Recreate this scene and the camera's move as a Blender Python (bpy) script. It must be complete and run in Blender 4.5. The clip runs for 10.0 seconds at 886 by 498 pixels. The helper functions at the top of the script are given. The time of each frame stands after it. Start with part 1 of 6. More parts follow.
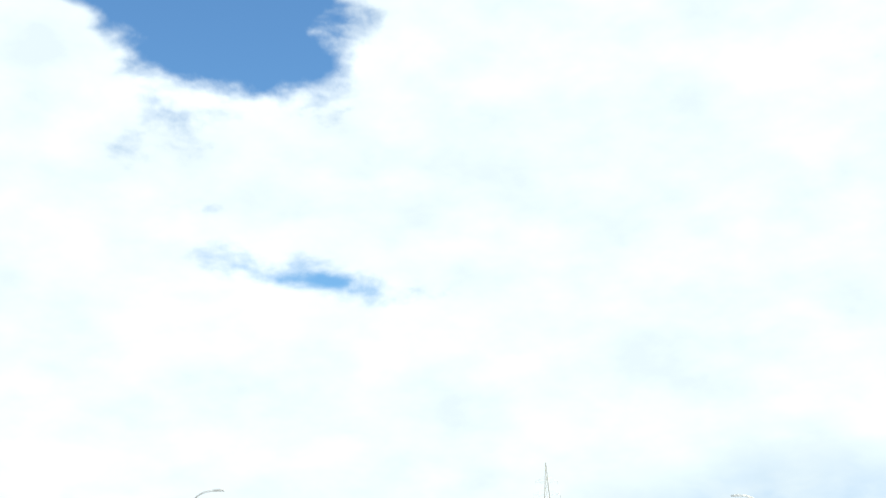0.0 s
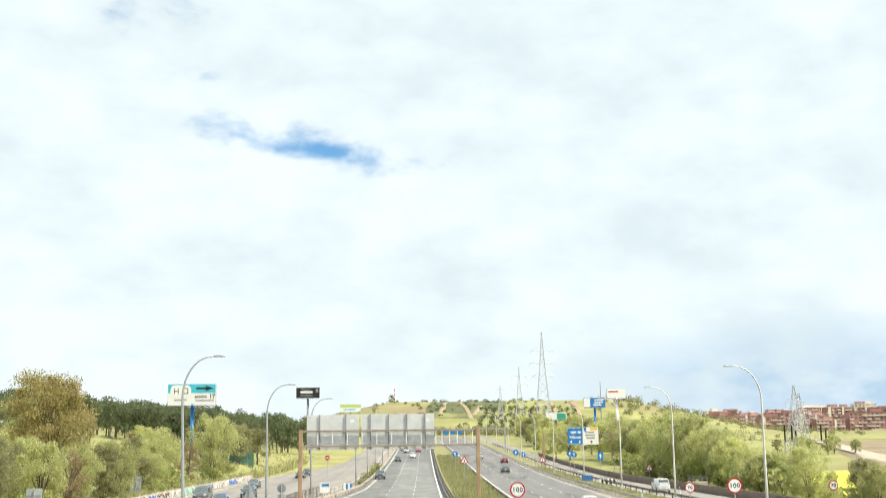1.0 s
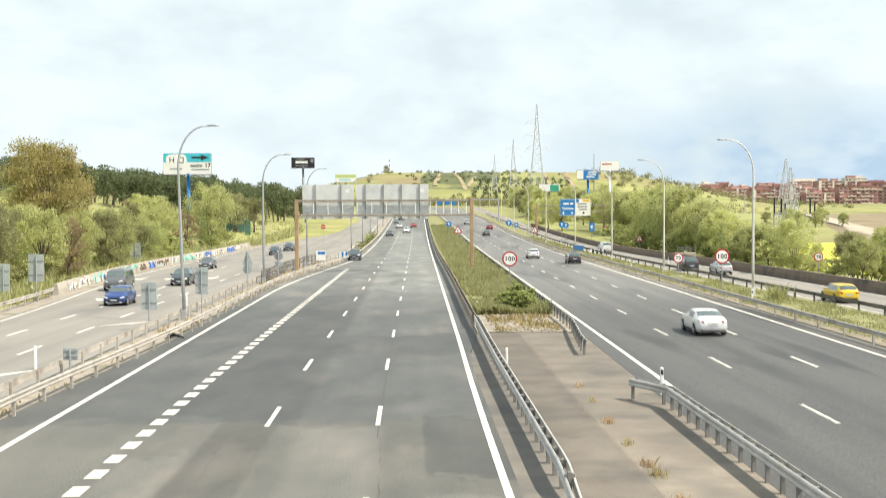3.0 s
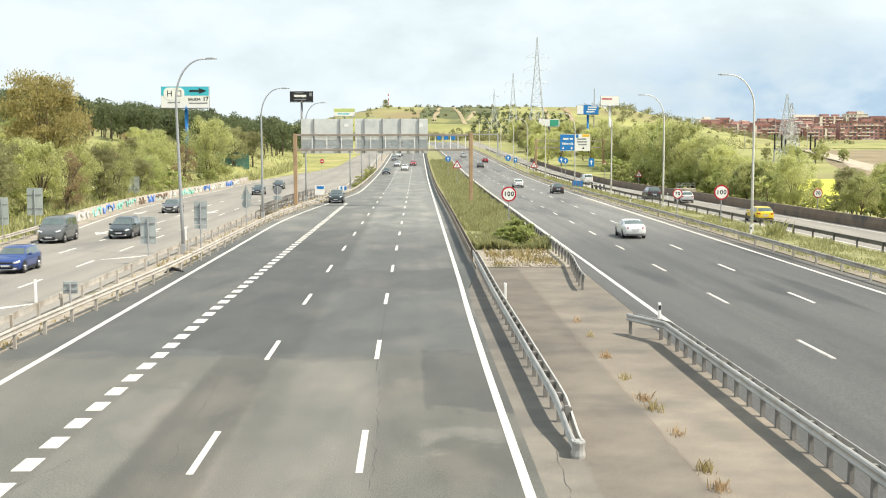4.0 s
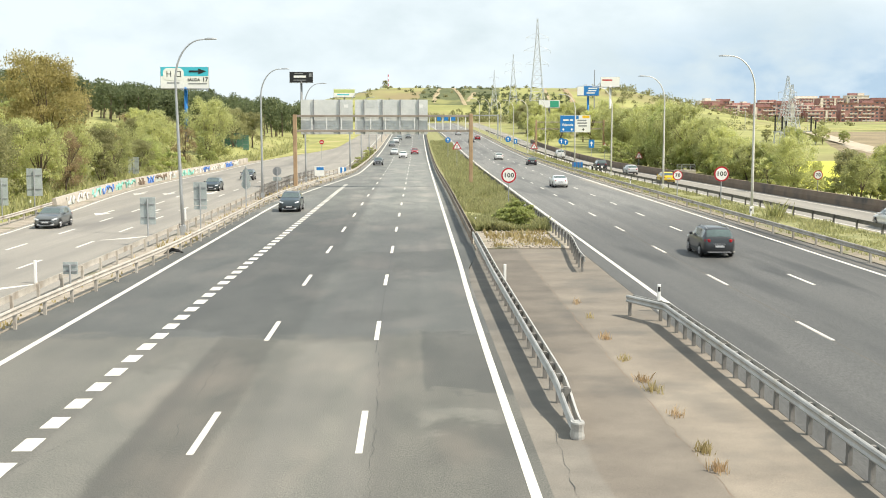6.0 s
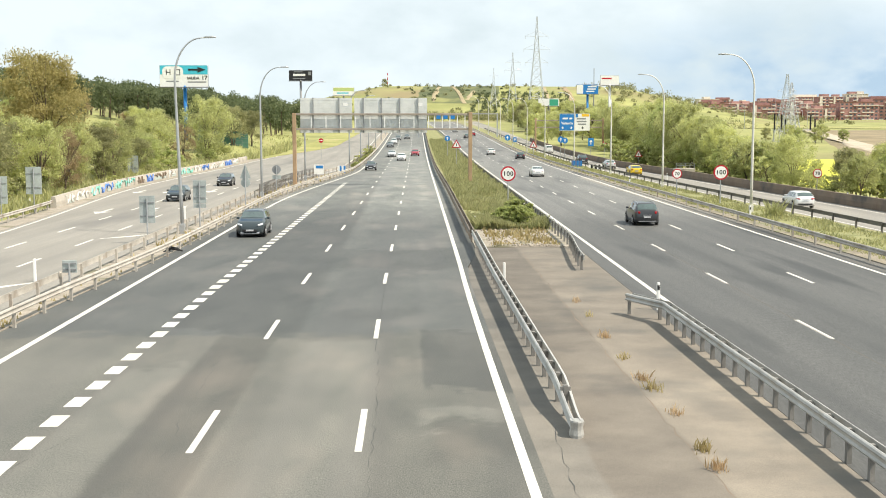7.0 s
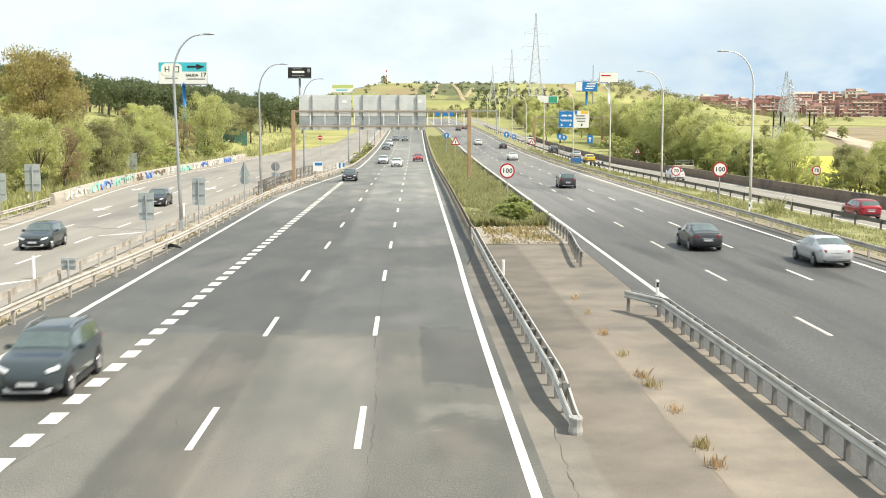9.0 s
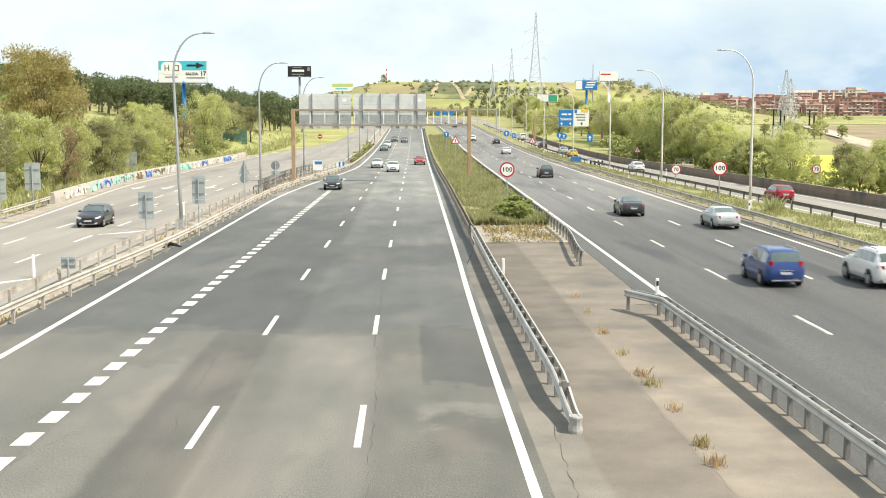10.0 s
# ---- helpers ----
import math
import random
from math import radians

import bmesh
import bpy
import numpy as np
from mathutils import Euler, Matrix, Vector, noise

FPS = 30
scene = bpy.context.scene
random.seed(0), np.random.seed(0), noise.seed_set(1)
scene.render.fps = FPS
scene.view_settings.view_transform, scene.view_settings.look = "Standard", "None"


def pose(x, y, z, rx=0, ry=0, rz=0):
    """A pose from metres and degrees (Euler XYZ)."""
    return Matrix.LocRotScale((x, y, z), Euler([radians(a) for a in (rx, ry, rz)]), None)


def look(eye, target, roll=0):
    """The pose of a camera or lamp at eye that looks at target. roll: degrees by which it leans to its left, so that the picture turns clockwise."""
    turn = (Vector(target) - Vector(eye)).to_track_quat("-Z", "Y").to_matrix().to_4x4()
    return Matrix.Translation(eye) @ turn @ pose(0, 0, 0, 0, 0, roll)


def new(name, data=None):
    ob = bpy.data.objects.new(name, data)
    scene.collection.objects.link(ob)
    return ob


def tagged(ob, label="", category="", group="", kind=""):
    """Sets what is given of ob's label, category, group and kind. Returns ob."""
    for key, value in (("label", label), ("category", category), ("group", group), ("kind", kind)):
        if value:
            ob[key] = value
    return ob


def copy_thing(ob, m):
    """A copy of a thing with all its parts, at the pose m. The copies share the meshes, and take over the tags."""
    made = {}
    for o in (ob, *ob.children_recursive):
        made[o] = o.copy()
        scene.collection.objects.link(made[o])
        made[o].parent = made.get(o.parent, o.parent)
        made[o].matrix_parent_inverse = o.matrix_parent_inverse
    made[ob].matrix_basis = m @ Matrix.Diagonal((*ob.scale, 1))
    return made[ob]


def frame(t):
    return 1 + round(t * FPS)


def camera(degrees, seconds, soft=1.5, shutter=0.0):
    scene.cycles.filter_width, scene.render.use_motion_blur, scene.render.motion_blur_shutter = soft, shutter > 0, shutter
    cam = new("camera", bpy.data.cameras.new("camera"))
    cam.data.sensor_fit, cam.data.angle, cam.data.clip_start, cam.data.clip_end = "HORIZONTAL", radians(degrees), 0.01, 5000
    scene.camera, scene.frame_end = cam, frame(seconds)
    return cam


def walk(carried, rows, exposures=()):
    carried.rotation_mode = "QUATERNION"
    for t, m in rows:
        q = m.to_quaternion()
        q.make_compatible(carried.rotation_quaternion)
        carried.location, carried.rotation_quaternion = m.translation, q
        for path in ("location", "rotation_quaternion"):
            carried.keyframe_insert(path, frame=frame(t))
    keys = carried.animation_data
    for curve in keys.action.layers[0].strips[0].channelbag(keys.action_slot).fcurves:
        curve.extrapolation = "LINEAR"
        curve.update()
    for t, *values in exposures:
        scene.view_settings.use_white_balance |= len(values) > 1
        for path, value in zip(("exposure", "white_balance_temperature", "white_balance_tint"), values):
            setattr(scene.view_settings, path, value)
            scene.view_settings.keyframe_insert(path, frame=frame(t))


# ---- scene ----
cam = camera(42.045, 10.0, soft=1.0, shutter=0.5)
EYE = Vector((0.0, 0.0, 6.7))


def aim(yaw, pitch, roll):
    a, b = radians(yaw), radians(pitch)
    way = Vector((math.sin(a) * math.cos(b), math.cos(a) * math.cos(b), math.sin(b)))
    return look(EYE, EYE + way, roll)


# seconds, degrees to the right of the road, degrees up, roll
PATH = (
    (0.0, 1.495, 15.90, -1.31), (0.5, 1.437, 12.704, -1.02), (1.0, 1.444, 9.492, -0.73),
    (1.5, 1.495, 6.849, -0.65), (2.0, 1.536, 3.981, -0.464), (2.5, 1.556, 1.096, -0.328),
    (3.0, 1.607, -1.847, -0.29), (3.2, 1.619, -2.82, -0.256), (4.3, 1.65, -5.485, -0.05),
    (4.5, 1.65, -5.682, -0.029), (5.0, 1.649, -5.849, -0.012), (5.5, 1.649, -5.935, -0.01),
    (7.0, 1.688, -6.089, 0.0), (7.5, 1.691, -6.105, 0.0), (8.0, 1.698, -6.148, 0.0),
    (8.5, 1.73, -6.213, 0.0), (9.0, 1.734, -6.233, 0.0), (9.5, 1.74, -6.269, 0.0), (10.0, 1.74, -6.294, 0.0))
EXPOSURE = ((0.0, 0.72), (0.7, 0.68), (1.3, 0.57), (2.0, 0.64), (2.6, 0.63), (3.2, 0.57), (5.5, 0.56), (7.5, 0.57), (10.0, 0.64))
walk(cam, [(t, aim(a, b, c)) for t, a, b, c in PATH], EXPOSURE)

# ---- light ----
SUN_ELEVATION, SUN_AZIMUTH = 53.0, 113.0   # degrees; azimuth from the road's direction towards the right


def nodes_of(tree):
    tree.nodes.clear()

    def add(kind, **values):
        n = tree.nodes.new(kind)
        for k, v in values.items():
            if k in n.inputs:
                n.inputs[k].default_value = v
        return n
    return add, tree.links.new


def make_world():
    world = bpy.data.worlds.new("sky")
    world.use_nodes = True
    scene.world = world
    add, link = nodes_of(world.node_tree)
    sky = add("ShaderNodeTexSky")
    sky.sky_type, sky.sun_disc = "NISHITA", False
    sky.sun_elevation, sky.sun_rotation = radians(SUN_ELEVATION), radians(SUN_AZIMUTH)
    sky.air_density, sky.dust_density = 1.2, 0.6
    where = add("ShaderNodeTexCoord")
    flat = add("ShaderNodeMapping", Scale=(1.0, 1.0, 1.9))
    link(where.outputs["Generated"], flat.inputs["Vector"])
    big = add("ShaderNodeTexNoise", Scale=5.0, Detail=9.0, Roughness=0.58, Distortion=0.25)
    link(flat.outputs[0], big.inputs["Vector"])
    shade = add("ShaderNodeTexNoise", Scale=6.0, Detail=7.0, Roughness=0.55)
    link(flat.outputs[0], shade.inputs["Vector"])

    def maths(op, a, b=0.0):
        n = add("ShaderNodeMath")
        n.operation = op
        for i, v in enumerate((a, b)):
            if isinstance(v, (int, float)):
                n.inputs[i].default_value = v
            else:
                link(v, n.inputs[i])
        return n.outputs[0]

    def gap(az, el, wide, high, lean=0.0):
        """A soft-edged opening in the cloud deck round one direction: 1 in its middle, 0 outside."""
        a, b = radians(az), radians(el)
        m = add("ShaderNodeMapping")
        m.vector_type = "TEXTURE"
        m.inputs["Location"].default_value = (math.sin(a) * math.cos(b), math.cos(a) * math.cos(b), math.sin(b))
        m.inputs["Rotation"].default_value = (0, radians(lean), -a)
        m.inputs["Scale"].default_value = (wide, 0.5, high)
        link(where.outputs["Generated"], m.inputs["Vector"])
        length = add("ShaderNodeVectorMath")
        length.operation = "LENGTH"
        link(m.outputs[0], length.inputs[0])
        return maths("MAXIMUM", maths("SUBTRACT", 1.0, length.outputs["Value"]), 0.0)

    puffs = add("ShaderNodeTexNoise", Scale=15.0, Detail=9.0, Roughness=0.52, Distortion=0.15)
    link(flat.outputs[0], puffs.inputs["Vector"])
    holes = None
    for az, el, wide, high, lean, power in ((-9.6, 28.2, 0.18, 0.125, 12, 1.6), (-19.0, 30.4, 0.14, 0.06, 0, 1.5), (-4.4, 14.3, 0.16, 0.036, 9, 0.74), (-13.0, 20.0, 0.12, 0.06, 30, 0.32)):
        one = maths("MULTIPLY", gap(az, el, wide, high, lean), power)
        holes = one if holes is None else maths("ADD", holes, one)
    deck = maths("ADD", maths("MULTIPLY", big.outputs["Fac"], 0.9), maths("MULTIPLY", puffs.outputs["Fac"], 1.1))
    cover = maths("SUBTRACT", maths("ADD", deck, -0.22), holes)
    mask = add("ShaderNodeMapRange", **{"From Min": 0.12, "From Max": 0.48})
    mask.interpolation_type = "SMOOTHSTEP"
    link(cover, mask.inputs["Value"])
    tone = add("ShaderNodeValToRGB")
    link(maths("ADD", maths("MULTIPLY", shade.outputs["Fac"], 0.62), maths("MULTIPLY", puffs.outputs["Fac"], 0.38)), tone.inputs["Fac"])
    tone.color_ramp.elements[0].position, tone.color_ramp.elements[0].color = 0.38, (0.74, 0.85, 0.89, 1)
    tone.color_ramp.elements[1].position, tone.color_ramp.elements[1].color = 0.58, (0.90, 1.0, 1.04, 1)
    blue = add("ShaderNodeBackground", Strength=0.07)
    deep = add("ShaderNodeMix")
    deep.data_type, deep.blend_type = "RGBA", "MULTIPLY"
    deep.inputs[0].default_value = 1.0
    deep.inputs[7].default_value = (0.75, 1.2, 1.5, 1)
    link(sky.outputs[0], deep.inputs[6])
    link(deep.outputs[2], blue.inputs["Color"])
    cloud = add("ShaderNodeBackground", Strength=0.69)
    # a slate-blue rain cloud low on the right
    rain = maths("MULTIPLY", maths("MINIMUM", maths("MULTIPLY", gap(19.0, 1.2, 0.25, 0.085), 1.5), 1.0), maths("MAXIMUM", maths("MINIMUM", maths("MULTIPLY", maths("ADD", puffs.outputs["Fac"], -0.28), 3.4), 1.0), 0.0))
    storm = add("ShaderNodeMix")
    storm.data_type = "RGBA"
    storm.inputs[7].default_value = (0.50, 0.67, 0.83, 1)
    link(rain, storm.inputs[0])
    link(tone.outputs["Color"], storm.inputs[6])
    link(storm.outputs[2], cloud.inputs["Color"])
    mix = add("ShaderNodeMixShader")
    link(mask.outputs["Result"], mix.inputs["Fac"])
    link(blue.outputs[0], mix.inputs[1])
    link(cloud.outputs[0], mix.inputs[2])
    out = add("ShaderNodeOutputWorld")
    link(mix.outputs[0], out.inputs["Surface"])


make_world()
sun = new("sun", bpy.data.lights.new("sun", "SUN"))
sun.data.energy, sun.data.angle, sun.data.color = 5.0, radians(0.7), (1.0, 0.91, 0.77)
_a, _e = radians(SUN_AZIMUTH), radians(SUN_ELEVATION)
sun.matrix_world = look(Vector((math.sin(_a) * math.cos(_e), math.cos(_a) * math.cos(_e), math.sin(_e))) * 100, (0, 0, 0))


# ---- materials ----
def material(name, dark, light, rough=0.85, metal=0.0, scale=1.0, stretch=(1, 1, 1), fine=40.0, bump=0.15,
             spots=None, spot_scale=0.12, spot_range=(0.5, 0.6), vary=0.0, coords="Object", spec=0.4, coat=0.0, grain_mix=0.35, tracks=None, panels=()):
    """Two-scale procedural surface: a broad mottling, a fine grain with relief, and stains of their own colour."""
    m = bpy.data.materials.new(name)
    m.use_nodes = True
    add, link = nodes_of(m.node_tree)
    where = add("ShaderNodeTexCoord")
    flat = add("ShaderNodeMapping", Scale=stretch)
    if coords == "Object":
        geo = add("ShaderNodeNewGeometry")
        link(geo.outputs["Position"], flat.inputs["Vector"])
    else:
        link(where.outputs["Object"], flat.inputs["Vector"])
    broad = add("ShaderNodeTexNoise", Scale=scale, Detail=5.0, Roughness=0.6)
    grain = add("ShaderNodeTexNoise", Scale=fine, Detail=3.0, Roughness=0.7)
    link(flat.outputs[0], broad.inputs["Vector"])
    link(flat.outputs[0], grain.inputs["Vector"])
    ramp = add("ShaderNodeValToRGB")
    ramp.color_ramp.elements[0].position, ramp.color_ramp.elements[0].color = 0.3, (*dark, 1)
    ramp.color_ramp.elements[1].position, ramp.color_ramp.elements[1].color = 0.7, (*light, 1)
    link(broad.outputs["Fac"], ramp.inputs["Fac"])
    colour = ramp.outputs["Color"]
    speck = add("ShaderNodeMix")
    speck.data_type, speck.blend_type = "RGBA", "OVERLAY"
    speck.inputs[0].default_value = grain_mix
    link(colour, speck.inputs[6])
    if grain_mix > 0.5:
        sharp = add("ShaderNodeMapRange", **{"From Min": 0.3, "From Max": 0.7})
        link(grain.outputs["Fac"], sharp.inputs["Value"])
        link(sharp.outputs["Result"], speck.inputs[7])
    else:
        link(grain.outputs["Fac"], speck.inputs[7])
    colour = speck.outputs[2]
    if spots:
        blot = add("ShaderNodeTexNoise", Scale=spot_scale, Detail=4.0, Roughness=0.5)
        link(flat.outputs[0], blot.inputs["Vector"])
        edge = add("ShaderNodeMapRange", **{"From Min": spot_range[0], "From Max": spot_range[1]})
        link(blot.outputs["Fac"], edge.inputs["Value"])
        mix = add("ShaderNodeMix")
        mix.data_type = "RGBA"
        mix.inputs[7].default_value = (*spots, 1)
        link(edge.outputs["Result"], mix.inputs[0])
        link(colour, mix.inputs[6])
        colour = mix.outputs[2]
    if tracks:
        lengthwise = add("ShaderNodeMapping", Scale=(0.8, 0.012, 1.0))
        link(geo.outputs["Position"], lengthwise.inputs["Vector"])
        worn = add("ShaderNodeTexNoise", Scale=1.0, Detail=3.0, Roughness=0.6)
        link(lengthwise.outputs[0], worn.inputs["Vector"])
        how = add("ShaderNodeMapRange", **{"From Min": 0.42, "From Max": 0.66, "To Max": 0.6})
        link(worn.outputs["Fac"], how.inputs["Value"])
        mix = add("ShaderNodeMix")
        mix.data_type = "RGBA"
        mix.inputs[7].default_value = (*tracks, 1)
        link(how.outputs["Result"], mix.inputs[0])
        link(colour, mix.inputs[6])
        colour = mix.outputs[2]
    if panels:   # worn or renewed stretches of a lane, far haze painted in: x0, x1, y0, y1, soft edge, brightness
        place = add("ShaderNodeSeparateXYZ")
        ragged = add("ShaderNodeTexNoise", Scale=0.4, Detail=6.0, Roughness=0.65)
        link(geo.outputs["Position"], ragged.inputs["Vector"])
        swing = add("ShaderNodeVectorMath")
        swing.operation = "MULTIPLY_ADD"
        swing.inputs[1].default_value, swing.inputs[2].default_value = (0.4, 7.0, 0), (-0.2, -3.5, 0)
        link(ragged.outputs["Color"], swing.inputs[0])
        moved = add("ShaderNodeVectorMath")
        moved.operation = "ADD"
        link(geo.outputs["Position"], moved.inputs[0])
        link(swing.outputs[0], moved.inputs[1])
        link(moved.outputs[0], place.inputs[0])
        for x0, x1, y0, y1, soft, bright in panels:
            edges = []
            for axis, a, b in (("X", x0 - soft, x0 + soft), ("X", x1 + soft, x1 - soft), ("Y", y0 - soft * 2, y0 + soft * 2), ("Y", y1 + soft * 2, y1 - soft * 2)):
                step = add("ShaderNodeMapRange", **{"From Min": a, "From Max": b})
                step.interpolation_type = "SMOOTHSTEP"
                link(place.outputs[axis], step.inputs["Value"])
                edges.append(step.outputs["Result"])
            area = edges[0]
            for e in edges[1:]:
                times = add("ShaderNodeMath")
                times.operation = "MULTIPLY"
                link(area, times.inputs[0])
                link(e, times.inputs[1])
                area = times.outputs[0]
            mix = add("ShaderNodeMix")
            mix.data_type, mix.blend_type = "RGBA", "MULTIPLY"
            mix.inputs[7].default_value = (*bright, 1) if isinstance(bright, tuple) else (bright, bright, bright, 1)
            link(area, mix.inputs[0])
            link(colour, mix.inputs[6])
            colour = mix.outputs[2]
    if vary:
        info = add("ShaderNodeObjectInfo")
        geo2 = add("ShaderNodeNewGeometry")
        plus = add("ShaderNodeMath")
        plus.operation = "ADD"
        link(info.outputs["Random"], plus.inputs[0])
        link(geo2.outputs["Random Per Island"], plus.inputs[1])
        span = add("ShaderNodeMapRange", **{"From Max": 2.0, "To Min": 1 - vary, "To Max": 1 + vary})
        link(plus.outputs[0], span.inputs["Value"])
        hsv = add("ShaderNodeHueSaturation")
        link(span.outputs["Result"], hsv.inputs["Value"])
        link(colour, hsv.inputs["Color"])
        colour = hsv.outputs["Color"]
    shader = add("ShaderNodeBsdfPrincipled", Roughness=rough, Metallic=metal)
    shader.inputs["Specular IOR Level"].default_value = spec
    shader.inputs["Coat Weight"].default_value = coat
    link(colour, shader.inputs["Base Color"])
    if bump:
        relief = add("ShaderNodeBump", Strength=bump, Distance=0.02)
        link(grain.outputs["Fac"], relief.inputs["Height"])
        link(relief.outputs[0], shader.inputs["Normal"])
    out = add("ShaderNodeOutputMaterial")
    link(shader.outputs[0], out.inputs["Surface"])
    return m


def leaf_material(name, dark, light):
    m = material(name, dark, light, rough=0.6, scale=0.9, fine=6.0, bump=0.0, vary=0.35, spec=0.25)
    shader = next(n for n in m.node_tree.nodes if n.type == "BSDF_PRINCIPLED")
    add_node, link = m.node_tree.nodes.new, m.node_tree.links.new
    thin, mix = add_node("ShaderNodeBsdfTranslucent"), add_node("ShaderNodeMixShader")
    mix.inputs[0].default_value = 0.6
    link(shader.inputs["Base Color"].links[0].from_socket, thin.inputs["Color"])
    link(shader.outputs[0], mix.inputs[1])
    link(thin.outputs[0], mix.inputs[2])
    out = next(n for n in m.node_tree.nodes if n.type == "OUTPUT_MATERIAL")
    link(mix.outputs[0], out.inputs["Surface"])
    return m


def paint(name, colour, rough=0.5, metal=0.0, coat=0.0):
    d = tuple(c * 0.86 for c in colour)
    return material(name, d, colour, rough=rough, metal=metal, scale=3.0, fine=60.0, bump=0.02, coords="Local", coat=coat)


